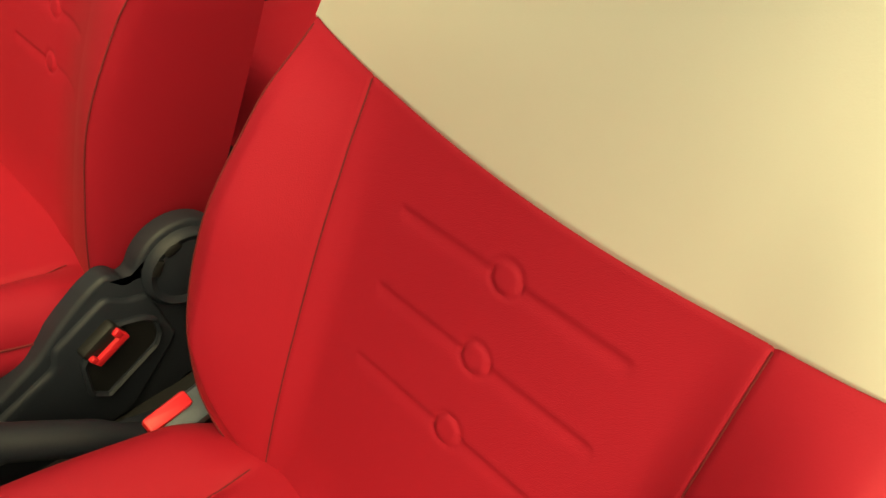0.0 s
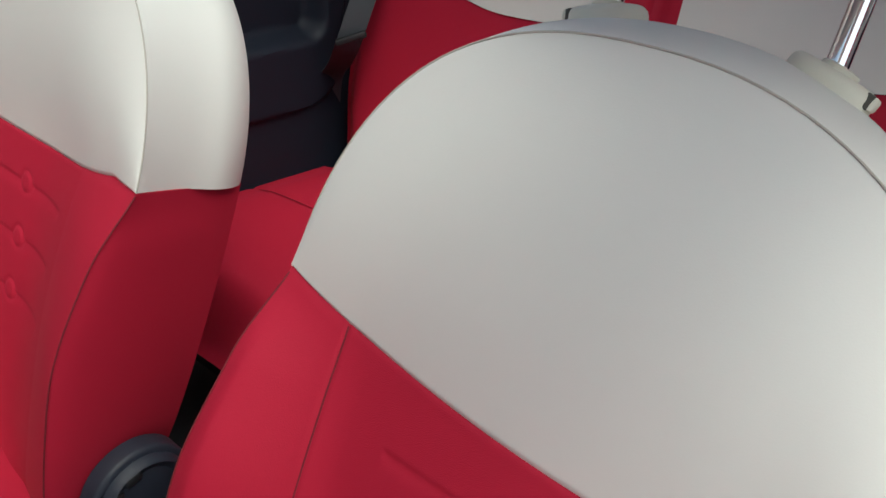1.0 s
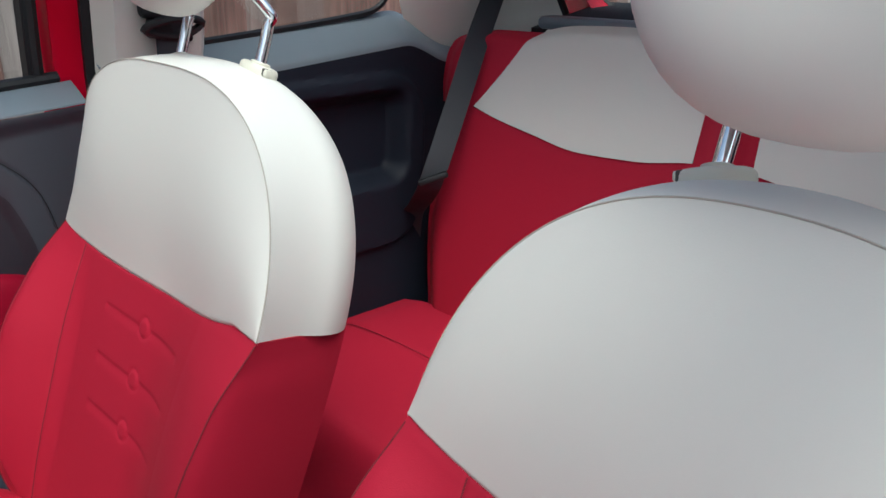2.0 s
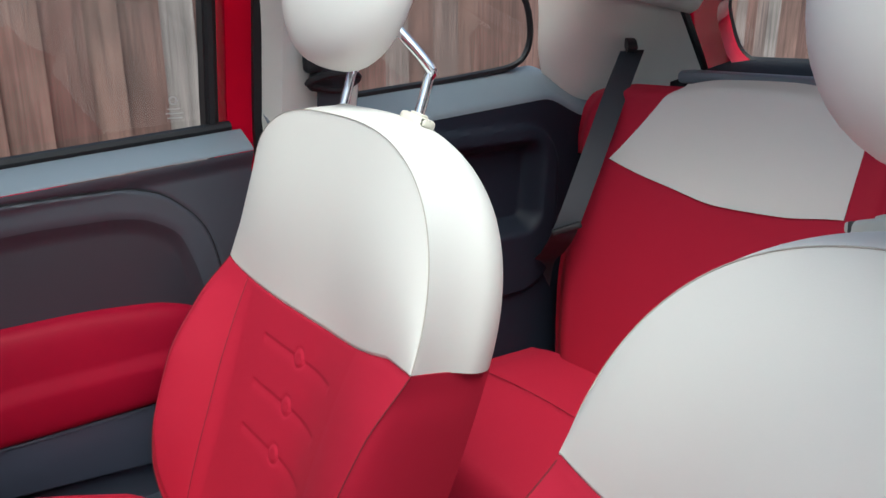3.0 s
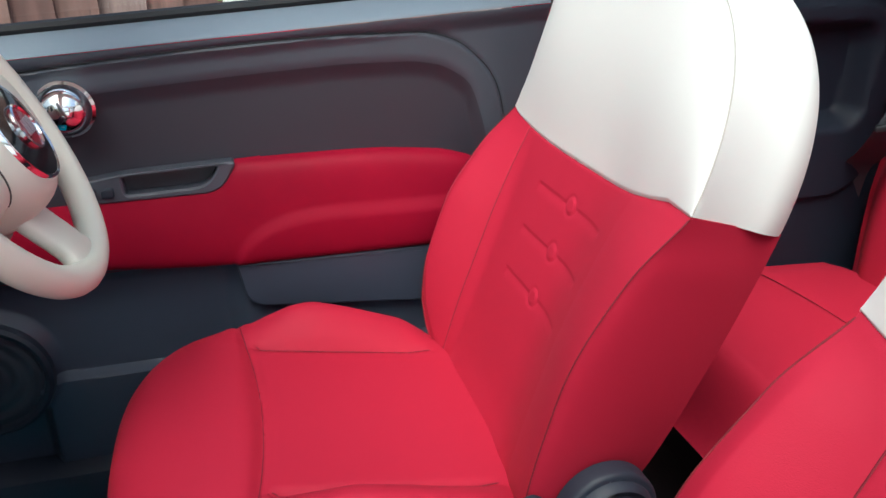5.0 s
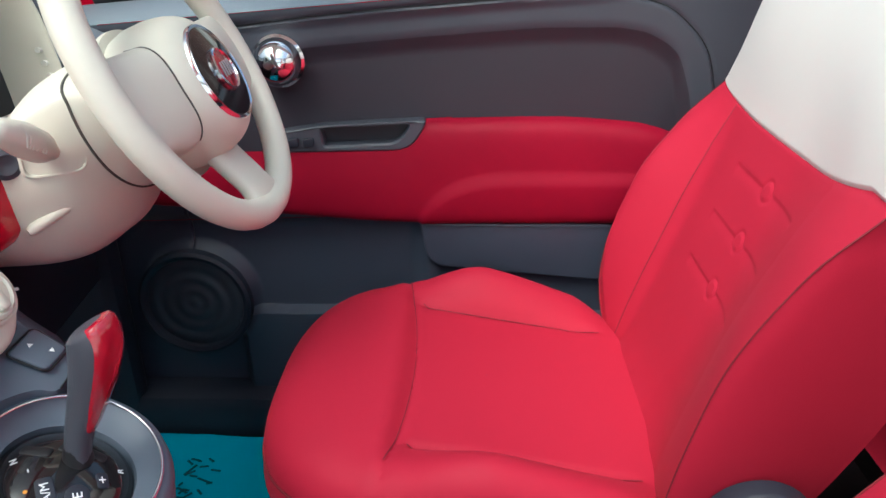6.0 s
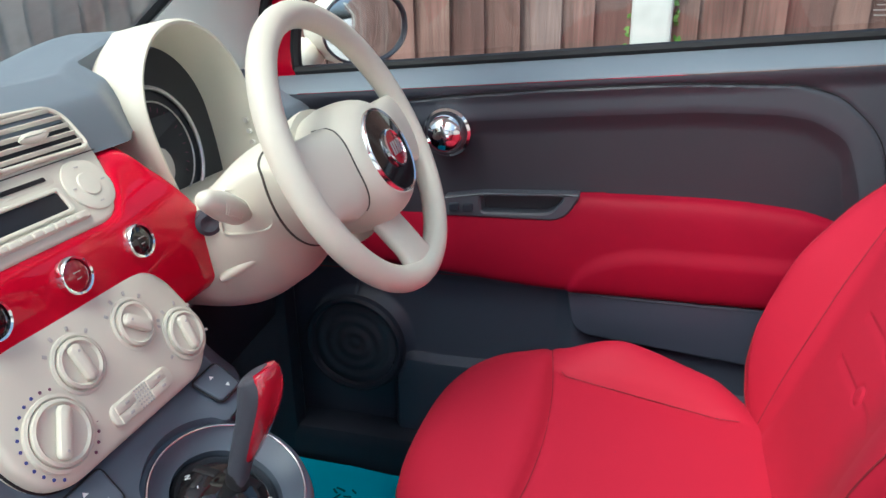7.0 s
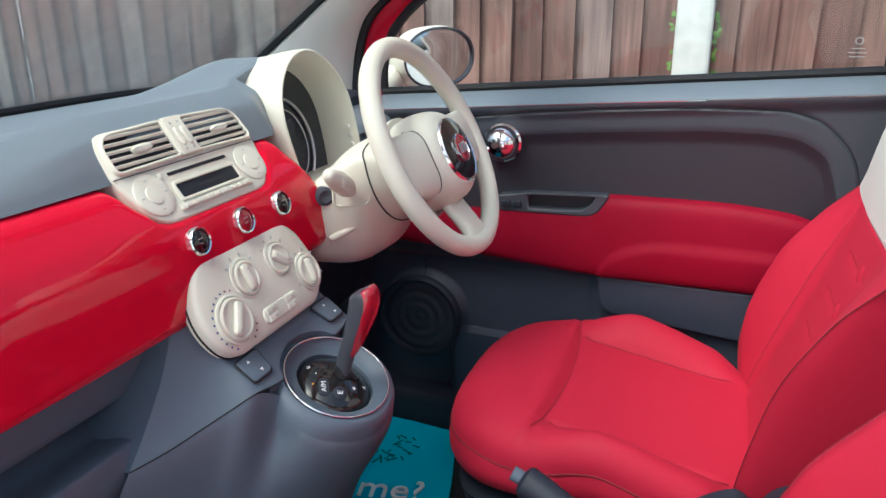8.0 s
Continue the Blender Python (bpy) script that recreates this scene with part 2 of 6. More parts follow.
def plate(outline, m, depth, bevel=0.003, bm=None, dome=0.0, steps=3):
    """A slab with that outline in the frame m, its face at z = 0, its edge rounded."""
    pts = [Vector(p) for p in outline]
    rings = [(0.0, -depth)] + [(bevel * (1 - math.cos(q)), -bevel + bevel * math.sin(q)) for q in (math.pi / 2 * i / steps for i in range(steps + 1))]
    rows = []
    for d, z in rings:
        rows.append([m @ Vector((p.x, p.y, z)) for p in (inset(pts, d) if d else pts)])
    if dome:
        base = inset(pts, bevel)
        c = sum((Vector(p) for p in base), Vector((0, 0))) / len(base)
        for f in (0.85, 0.65, 0.4, 0.15):
            rows.append([m @ Vector((*(c + (p - c) * f), dome * (1 - f * f))) for p in base])
    return loft(rows, True, True, bm)


def ring_plate(outer, inner, m, depth, bevel=0.002, bm=None):
    """A frame between two outlines with as many points each."""
    o, i = [Vector(p) for p in outer], [Vector(p) for p in inner]
    prof = [(o, 0.0, -depth), (o, 0.0, -bevel), (o, bevel, 0.0), (i, -bevel, 0.0), (i, 0.0, -bevel), (i, 0.0, -depth)]
    rows = [[m @ Vector((p.x, p.y, z)) for p in inset(pts, d)] for pts, d, z in prof]
    return loft(rows, False, False, bm)


def turned(profile, m, n=32, bm=None, cap=True):
    """A body turned round the frame's z axis; profile: radius, height."""
    rows = [[m @ Vector((r * math.cos(q), r * math.sin(q), z)) for q in (2 * math.pi * i / n for i in range(n))] for r, z in profile]
    return loft(rows, cap, cap, bm)


def box(m, sx, sy, sz, bevel=0.004):
    """A rounded box centred on the frame."""
    b = min(bevel, sx / 3, sy / 3, sz / 2.2)
    o = rpoly([(-sx / 2, -sy / 2), (sx / 2, -sy / 2), (sx / 2, sy / 2), (-sx / 2, sy / 2)], min(1.4 * b, sx / 2.02, sy / 2.02), 4)
    rows = []
    for d, z in ((b, -sz / 2), (b * 0.3, -sz / 2 + b * 0.3), (0, -sz / 2 + b), (0, sz / 2 - b), (b * 0.3, sz / 2 - b * 0.3), (b, sz / 2)):
        rows.append([m @ Vector((p.x, p.y, z)) for p in (inset(o, d) if d else o)])
    return loft(rows)


def prism(pts, v):
    """A slab: a flat polygon drawn out along v."""
    v = Vector(v)
    return loft([[Vector(p) for p in pts], [Vector(p) + v for p in pts]])


def words(text, m, size, mat, parent, name="lettering", label="", bend=0.0008):
    cu = bpy.data.curves.new(name, "FONT")
    cu.body, cu.size, cu.extrude, cu.align_x, cu.align_y = text, size, bend, "CENTER", "CENTER"
    tmp = bpy.data.objects.new(name, cu)
    me = bpy.data.meshes.new_from_object(tmp)
    bpy.data.objects.remove(tmp)
    me.transform(m)
    me.materials.clear()
    me.materials.append(mat)
    ob = new(name, me)
    if parent:
        ob.parent = parent
        if parent.parent is None:
            ob.matrix_parent_inverse = Matrix.Translation(-parent.location)
    return tagged(ob, label)


UPZ = (0, 0, 1)

# ---- ground and fence ----
# Ground is out of view; its pale grey is there to bounce light in
bm = bmesh.new()
bmesh.ops.create_grid(bm, x_segments=8, y_segments=8, size=400)
tagged(part("ground", bm, BOUNCE_GROUND), "unseen ground reaching away, pale to bounce light into the car", "ground", kind="structure")

FX = 1.86
fence = thing("fence", (FX, 0, 0), "weathered reddish brown close-board fence between concrete posts", "fence", kind="structure")
for z in (0.35, 1.0, 1.65):
    part("rail", box(plane_at((FX + 0.055, 0, z), (0, 1, 0), UPZ), 13.0, 0.075, 0.05), BOARD, fence)
y0 = -6.0
while y0 < 6.4:
    w = random.uniform(0.095, 0.125)
    if y0 < 0.160 < y0 + w:
        w = 0.160 - y0
    if abs(y0 - 0.160) < 1e-6:
        y0 = 0.276
    if w > 0.02:
        bm = bmesh.new()
        lean = random.uniform(-0.004, 0.004)
        x1, x2 = FX + random.uniform(-0.004, 0.003), FX + 0.016 + random.uniform(0, 0.008)
        top = 1.78 + random.uniform(-0.012, 0.012)
        q = [(x1, y0), (x2, y0 + w + 0.012), (x2 + 0.008, y0 + w + 0.012), (x1 + 0.018, y0)]
        loft([[Vector((x, y + lean * k, z)) for x, y in q] for k, z in ((0, 0.04), (1, 0.7), (2, 1.2), (3, top))], bm=bm)
        part("board", bm, BOARD, fence, smooth=False)
    y0 += w
for y in (-5.3, 0.218, 4.6):
    p = thing("concrete_fence_post", (FX, y, 0), "pale rough concrete fence post between boards", "fence post", "fence posts")
    bm = box(plane_at((FX + 0.015, y, 0.95), (0, 1, 0), UPZ), 0.116, 1.9, 0.10, 0.014)
    part("shaft", bm, CONCRETE, p)
    bm = bmesh.new()
    for i in range(420):
        s = random.choice((-1, 1))
        c = Vector((FX - 0.012 + random.uniform(0, 0.03), y + s * (0.064 + abs(random.gauss(0, 0.007))), random.uniform(0.1, 1.8)))
        r = random.uniform(0.006, 0.013)
        a, b = random.uniform(0, 6.28), random.uniform(-0.8, 0.8)
        u = Vector((math.sin(b) * 0.6, math.cos(a), math.sin(a))) * r
        v = Vector((0.3 * math.cos(a), -math.sin(a), math.cos(a))) * r * 0.6
        bm.faces.new([bm.verts.new(c + k) for k in (u, v, -u, -v)])
    tagged(part("ivy_strip", bm, LEAF, smooth=False), "small green leaves growing beside the concrete fence post", "ivy", kind="stuff")


# ---- body shell of the car ----
def belt(y):
    return 1.099 - 0.0757 * y


def structure(name, bm, mat, label, category, smooth=True):
    return tagged(part(name, bm, mat, None, smooth=smooth), label, category, kind="structure")


FLOOR = 0.26
bm = grid(lambda u, v: Vector((u, v, FLOOR + 0.17 * sm(0.16 - abs(u), 0.0, 0.07) + 0.55 * sm(v, 1.0, 1.3) + 0.012 * noise.noise(Vector((u * 6, v * 6, 0))))), lin(-0.70, 0.70, 61), lin(-0.75, 1.3, 61))
structure("floor", bm, CARPET, "black carpeted car floor with raised centre tunnel", "floor")
structure("floor_rear", prism([(-0.7, -0.55, 0.3), (0.7, -0.55, 0.3), (0.7, -1.6, 0.36), (-0.7, -1.6, 0.36)], (0, 0, -0.06)), CARPET, "black carpet under the rear bench", "floor")


def roof_z(x, y):
    return 1.465 - 0.07 * (x / 0.58) ** 2 - (0.03 if y > -0.4 else 0.09) * max(0, (abs(y + 0.4) - 0.1) / 0.8) ** 2


# unseen roof, its large glass panel added and sized to let daylight in: lining and painted skin run round the opening
roof_o = rpoly([(-0.585, -1.20), (0.585, -1.20), (0.585, 0.585), (-0.585, 0.585)], 0.05, 6)
roof_i = rpoly([(-0.47, -0.72), (0.47, -0.72), (0.47, 0.46), (-0.47, 0.46)], 0.10, 6)
rings = []
for f, dz in ((0.0, 0.04), (0.0, 0.0), (0.33, 0.0), (0.66, 0.0), (1.0, 0.0), (1.0, 0.03)):
    rings.append([Vector((q.x, q.y, roof_z(q.x, q.y) + dz)) for q in (a.lerp(b, f) for a, b in zip(roof_o, roof_i))])
structure("ceiling", loft(rings, False, False), IVORY_TRIM, "pale ivory fabric roof lining", "ceiling")
rings = []
for f, dz in ((-0.25, 0.030), (0.0, 0.045), (0.5, 0.045), (1.0, 0.045)):
    rings.append([Vector((q.x, q.y, roof_z(q.x, q.y) + dz)) for q in (a.lerp(b, f) for a, b in zip(roof_o, roof_i))])
structure("roof", loft(rings, False, False), PAINT, "glossy red car roof", "roof")
bm = grid(lambda u, v: Vector((u, v, roof_z(u, v) + 0.038)), lin(-0.48, 0.48, 15), lin(-0.73, 0.47, 15))
g = structure("added_roof_glass", bm, GLASS, "unseen clear roof glass, added to let daylight into the cabin", "glass roof")
g.visible_shadow = False

# windscreen with black edge, and dash cowl
def screen(u, v):
    x = u * (0.640 - 0.085 * v)
    return Vector((x, 1.085 + 0.045 * u * u - 0.50 * v - 0.01 * u * u * v, 1.062 + 0.025 * (1 - u * u) + 0.350 * v + 0.04 * v * (1 - u * u)))


wind = structure("windscreen", grid(screen, lin(-1, 1, 41), lin(0, 1, 21)), SCREEN_GLASS, "slightly tinted curved windscreen glass", "windscreen")
wind.visible_shadow = False
for s in (1, -1):
    structure("windscreen_seal", tube([screen(s, v) for v in lin(0, 1, 16)], 0.010), BLACK, "black rubber seal along the windscreen", "seal")
structure("cowl", tube([screen(u, 0) + Vector((0, 0.0, -0.003)) for u in lin(-1, 1, 30)], 0.007), BLACK, "black strip at the foot of the windscreen", "seal")

# front pillars with ivory lining, one a side
SIDE = curve([(0.876, 1.000, 0), (0.874, 1.060, 0), (0.862, 1.130, 0), (0.828, 1.200, 0), (0.750, 1.262, 0), (0.62, 1.330, 0), (0.44, 1.395, 0)], 5)
GLASS_EDGE = curve([(0.792, 1.020, 0), (0.796, 1.065, 0), (0.790, 1.115, 0), (0.765, 1.170, 0), (0.700, 1.232, 0), (0.58, 1.305, 0), (0.40, 1.378, 0)], 5)


def side_x(z):
    return 0.728 - 0.17 * max(0, z - 1.12)


for s in (1, -1):
    rows = []
    k = len(SIDE)
    for i in range(k):
        a = screen(s, -0.06 + 1.02 * i / (k - 1)) + Vector((-s * 0.002, -0.012, -0.010))
        b = Vector((s * (side_x(SIDE[i].y) - 0.002), SIDE[i].x, SIDE[i].y))
        mid = (a + b) / 2 + Vector((-s * 0.016, -0.026, 0.0))
        rows.append([a, a.lerp(mid, 0.5) + Vector((-s * 0.006, -0.004, 0)), mid, mid.lerp(b, 0.5) + Vector((-s * 0.006, -0.006, 0)), b, b + Vector((s * 0.02, 0.03, 0.01)), a + Vector((s * 0.02, 0.03, 0.01))])
    structure("pillar_lining", loft(rows), IVORY_TRIM, "ivory lined front roof pillar", "pillar")
    rows = []
    for p, q in zip(SIDE, GLASS_EDGE):
        a, b = Vector((s * (side_x(p.y) + 0.004), p.x - 0.014, p.y)), Vector((s * (side_x(q.y) + 0.004), q.x + 0.016, q.y))
        rows.append([a, a.lerp(b, 0.5) + Vector((-s * 0.004, 0, 0)), b, b + Vector((s * 0.03, 0, 0)), a + Vector((s * 0.03, 0, 0))])
    structure("pillar_paint", loft(rows), PAINT, "glossy red painted front pillar edge", "pillar")
    structure("door_seal", tube([Vector((s * side_x(p.y), p.x - 0.006, p.y)) for p in SIDE], 0.011, 8), BLACK, "black rubber door seal on the front pillar", "seal")
# roof rails
for s in (1, -1):
    structure("roof_rail", tube(curve([(s * 0.585, 0.50, 1.395), (s * 0.60, 0.1, 1.41), (s * 0.60, -0.3, 1.41), (s * 0.58, -0.8, 1.385), (s * 0.56, -1.2, 1.33)], 6), 0.035, 10), IVORY_TRIM, "ivory lined roof edge above the doors", "rail")

# far side wall: pillar behind the driver's door, quarter panel, quarter window, rear pillar
for s in (1, -1):
    rows = []
    for z in lin(0.95, 1.42, 10):
        lean = 0.16 * max(0, z - 1.12)
        rows.append([Vector((s * (0.725 - lean), y, z)) for y in (-0.197, -0.240)] + [Vector((s * (0.775 - lean), y, z)) for y in (-0.250, -0.190)])
    structure("body_pillar_paint", loft(rows), PAINT, "glossy red painted door pillar", "pillar")
    rows = []
    for z in lin(0.75, 1.42, 10):
        lean = 0.16 * max(0, z - 1.12)
        rows.append([Vector((s * (0.716 - lean), y, z)) for y in (-0.240, -0.256)] + [Vector((s * (0.75 - lean), y, z)) for y in (-0.258, -0.240)])
    structure("door_seal", loft(rows), BLACK, "black rubber door seal on the pillar", "seal")
    rows = []
    for z in lin(1.02, 1.42, 14):
        lean = 0.17 * max(0, z - 1.12)
        w = 0.0 + 0.05 * sm(z, 1.25, 1.42)
        rows.append([Vector((s * (0.717 - lean), -0.254 + w * 0.2, z)), Vector((s * (0.678 - lean), -0.272, z)), Vector((s * (0.675 - lean), -0.33, z)), Vector((s * (0.69 - lean), -0.42 - w, z)), Vector((s * (0.725 - lean), -0.445 - w, z)), Vector((s * (0.735 - lean), -0.26, z))])
    structure("pillar_lining", loft(rows), IVORY_TRIM, "ivory lined pillar behind the front door", "pillar")


def qz(y):
    """Top edge of the quarter panel under its window."""
    return 1.155 + 0.075 * (-0.46 - y) ** 1.0 * 1.1




def rrect(y, z, ya, yb, za, zb, r):
    """Distance inside (positive) a rounded rectangle."""
    cy, cz, hy, hz = (ya + yb) / 2, (za + zb) / 2, abs(yb - ya) / 2 - r, abs(zb - za) / 2 - r
    dy, dz = abs(y - cy) - hy, abs(z - cz) - hz
    return r - (math.hypot(max(dy, 0), max(dz, 0)) + min(max(dy, dz), 0))


def quarter(u, v):
    y = -0.255 - u * 0.86
    top = qz(min(y, -0.36)) - 0.06 * sm(-y, 0.87, 1.02)
    z = 0.40 + (top - 0.40) * v
    x = 0.672
    x -= 0.012 * sm(rrect(y, z, -0.35, -0.925, 0.70, 1.075, 0.11), -0.004, 0.010)
    x += 0.050 * sm(rrect(y, z, -0.45, -0.885 + 0.05 * (1.04 - z), 0.835, 1.045, 0.05), 0.0, 0.035)
    x += 0.055 * max(0.0, (v - 0.925) / 0.075) ** 1.15
    return Vector((x, y, z))


# The panel's own top roll, coloured paler for the sky light on it
structure("skylit_quarter_roll", grid(quarter, lin(0, 1, 110), lin(0.915, 1, 14)), SKYLIT_SILL_AND_EDGE, "top roll of the side panel under the rear window, sky light put into its grey", "sill")
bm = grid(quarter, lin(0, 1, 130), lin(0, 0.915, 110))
structure("quarter_panel", bm, QUARTER_SHADED, "moulded plastic side panel with an oblong armrest pocket, rear shade put into its dark colour", "side panel")
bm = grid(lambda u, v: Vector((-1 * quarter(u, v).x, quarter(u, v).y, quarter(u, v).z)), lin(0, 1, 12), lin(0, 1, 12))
structure("quarter_panel_near", bm, QUARTER_SHADED, "moulded plastic side panel beside the rear bench, rear shade put into its dark colour", "side panel")
for s in (1, -1):
    qw = rpoly([(-0.43, 1.15), (-0.70, 1.172), (-0.885, 1.195), (-0.83, 1.36), (-0.46, 1.385)], [0.02, 0.2, 0.09, 0.10, 0.03], 8)

    def qp(p, dx=0.0):
        return Vector((s * (0.737 - 0.17 * max(0, p[1] - 1.12) + dx), p[0], p[1]))

    bm = bmesh.new()
    bm.faces.new([bm.verts.new(qp(p)) for p in qw])
    g = structure("quarter_window", bm, GLASS, "small fixed rear side window glass", "window", False)
    g.visible_shadow = False
    structure("quarter_seal", tube([qp(p, -0.006) for p in qw], 0.007, 6, True), BLACK, "black rubber seal round the rear side window", "seal")
    # rear pillar lining
    edge = curve([(-0.845, 1.41), (-0.875, 1.30), (-0.895, 1.21), (-0.935, 1.14), (-0.985, 1.10), (-1.06, 1.10)], 6)
    rear = curve([(-1.06, 1.42), (-1.14, 1.34), (-1.22, 1.26), (-1.30, 1.18), (-1.34, 1.13), (-1.36, 1.10)], 6)
    bm = grid(lambda u, v: Vector((s * (0.728 - 0.17 * max(0, edge[v].lerp(rear[v], u).y - 1.12) - 0.100 * u ** 1.3 - 0.035 * math.sin(min(1, u * 4) * math.pi / 2)), edge[v].lerp(rear[v], u).x, edge[v].lerp(rear[v], u).y)), lin(0, 1, 16), list(range(len(edge))))
    structure("rear_pillar_lining", bm, IVORY_TRIM, "ivory moulded rear pillar lining", "pillar")
    structure("tailgate_seal", tube([Vector((s * (0.594 - 0.17 * max(0, p.y - 1.16)), p.x - 0.01, p.y)) for p in rear], 0.013), BLACK, "black rubber tailgate seal", "seal")
# tailgate with its window
frame_o = rpoly([(-0.70, 1.10), (0.70, 1.10), (0.66, 1.42), (-0.66, 1.42)], 0.03, 5)
frame_i = rpoly([(-0.53, 1.195), (0.53, 1.195), (0.55, 1.38), (-0.55, 1.38)], 0.07, 5)
TG = plane_at((0, -1.42, 0), (1, 0, 0), (0, 0.45, 1))
TG.translation = Vector((0, -1.42 - 1.10 * 0.41, 1.10 - 1.10 * 0.912))
structure("tailgate", ring_plate(frame_o, frame_i, TG, 0.05), PAINT, "glossy red painted inside of the tailgate", "tailgate")
bm = bmesh.new()
bm.faces.new([bm.verts.new(TG @ Vector((p.x, p.y, -0.02))) for p in frame_i])
g = structure("rear_window", bm, GLASS, "tailgate window glass", "window", False)
g.visible_shadow = False
structure("tailgate_seal", tube([TG @ Vector((p.x, p.y, 0.002)) for p in inset(frame_i, -0.004)], 0.008, 6, True), BLACK, "black seal round the tailgate window", "seal")
structure("tailgate_panel", prism([(-0.66, -1.47, 0.36), (0.66, -1.47, 0.36), (0.66, -1.42, 1.10), (-0.66, -1.42, 1.10)], (0, -0.04, 0)), DARK, "dark lower tailgate lining", "panel")
structure("parcel_shelf", prism([(-0.50, -1.07, 1.160), (0.50, -1.07, 1.160), (0.55, -1.42, 1.200), (-0.55, -1.42, 1.200)], (0, 0, -0.02)), CARPET, "black carpeted parcel shelf behind the rear bench", "shelf")
structure("shelf_edge", box(plane_at((0, -1.085, 1.172), (1, 0, 0), UPZ), 0.96, 0.026, 0.05, 0.010), SKYLIT_SILL_AND_EDGE, "pale grey plastic edge of the parcel shelf", "shelf")
# passenger side: door opening with its sill, and the rest of the shell
for s in (1, -1):
    structure("door_sill", box(plane_at((s * 0.700, 0.33, 0.295), (0, 1, 0), UPZ), 1.2, 0.125, 0.12, 0.025), DARK, "dark plastic door sill", "sill")
    structure("kick_panel", box(plane_at((s * 0.665, 1.02, 0.66), (0, 1, 0), UPZ), 0.40, 0.78, 0.06, 0.03), DARK, "dark plastic panel beside the footwell", "panel")
structure("bulkhead", box(plane_at((0, 1.14, 0.64), (1, 0, 0), UPZ), 1.36, 0.74, 0.04, 0.01), CARPET, "black carpeted bulkhead behind the footwell", "wall")

# ---- driver's door ----
DM = plane_at((0.0, 0, 0), (0, -1, 0), UPZ)


def dpl(x):
    m = DM.copy()
    m.translation = Vector((x, 0, 0))
    return m


def dp(pts):
    return [Vector((-y, z)) for y, z in pts]


door = thing("door_1", (0.70, 0.3, 0.36), "closed driver's door with grey plastic lining and a red padded armrest band", "door", kind="structure")


GROOVE = [(-0.160, 0.80), (-0.148, 0.905), (-0.131, 0.962), (-0.102, 0.999), (-0.058, 1.030), (0.0, 1.0425), (0.10, 1.0425), (0.27, 1.034), (0.465, 1.017), (0.57, 1.005), (0.86, 0.967)]
HOLLOW = [(-0.124, 0.80), (-0.117, 0.869), (-0.106, 0.915), (-0.085, 0.965), (-0.060, 0.984), (-0.030, 0.997), (0.02, 1.003), (0.10, 1.003), (0.176, 0.999), (0.406, 0.982), (0.60, 0.963), (0.86, 0.935)]


def arch_gap(arc, y, z):
    """Distance below an arched line, negative above it and beyond its end."""
    if y < arc[0][0]:
        return y - arc[0][0] - 0.03
    slope = (interp(arc, y + 0.002) - interp(arc, y - 0.002)) / 0.004
    return (interp(arc, y) - z) / math.hypot(1, slope)


def lining_at(y, z):
    zt = belt(y) - 0.004
    d = zt - z
    x = 0.682
    x += 0.046 * max(0.0, 1 - d / 0.026) ** 1.15
    x -= 0.014 * (1 - sm(d, 0.030, 0.062))
    # groove along the arch, a ledge under it and the hollow inside
    g = arch_gap(GROOVE, y, z)
    x -= 0.004 * sm(g, 0.0, 0.004) - 0.0025 * math.exp(-(g / 0.0030) ** 2)
    x += 0.012 * sm(arch_gap(HOLLOW, y, z), -0.010, 0.032)
    # lower door: hollow behind the knee, then the map pocket
    x += 0.016 * sm(0.70 - z, 0.0, 0.03) * sm(y, 0.29, 0.33)
    x += 0.004 * math.exp(-((y - 0.701) / 0.0016) ** 2) * sm(z, 0.62, 0.64) * sm(0.72 - z, 0.0, 0.02)
    x -= 0.026 * sm(0.517 - z, 0.0, 0.006) * sm(0.64 - y, 0.0, 0.02)
    x -= 0.022 * sm(0.11 - math.hypot(y - 0.70, z - 0.54), 0.0, 0.03)
    return Vector((x, y, z))


def lining(u, v):
    y = 0.86 - 1.075 * u
    return lining_at(y, 0.352 + (belt(y) - 0.356) * v)


def insert_panel(u, v):
    """Darker panel in the hollow, with its arched end."""
    y = 0.86 - 0.980 * u
    top = interp(HOLLOW, y) - 0.004
    return lining_at(y, 0.74 + (top - 0.74) * v) - Vector((0.0012, 0, 0))


part("insert", grid(insert_panel, [1 - (1 - k) ** 1.6 for k in lin(0, 1, 200)], lin(0, 1, 90)), INSERT, door, "darker insert panel above the armrest")
us, vs = lin(0, 1, 340), lin(0, 1, 300)
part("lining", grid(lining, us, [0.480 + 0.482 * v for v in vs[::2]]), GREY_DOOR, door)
part("lower_lining", grid(lining, us, [0.480 * v for v in vs[::2]]), BLUE_LIT_DOOR, door, "lower lining with a map pocket, bluish light put into its dark grey")
part("groove_line", tube([lining_at(y, interp(GROOVE, y) + 0.0004) - Vector((0.0009, 0, 0)) for y in [-0.158 + 0.04 * (k / 14) ** 1.5 for k in range(15)] + lin(-0.112, 0.86, 60)], 0.0012, 6), BLACK, door, "dark joint line along the arch")
# Same plastic as the lining; sky light on its top is painted pale
part("skylit_sill_roll", grid(lining, us, lin(0.962, 1, 24)), SKYLIT_SILL_AND_EDGE, door, "top roll of the lining along the window, sky light put into its grey")
part("door_skin", box(plane_at((0.775, 0.32, 0.70), (0, 1, 0), UPZ), 1.1, 0.68, 0.05, 0.02), PAINT, door, "glossy red outer door skin")
part("window_seal", tube([(0.722, y, belt(y) + 0.002) for y in lin(0.80, -0.20, 12)], 0.009, 8), BLACK, door)
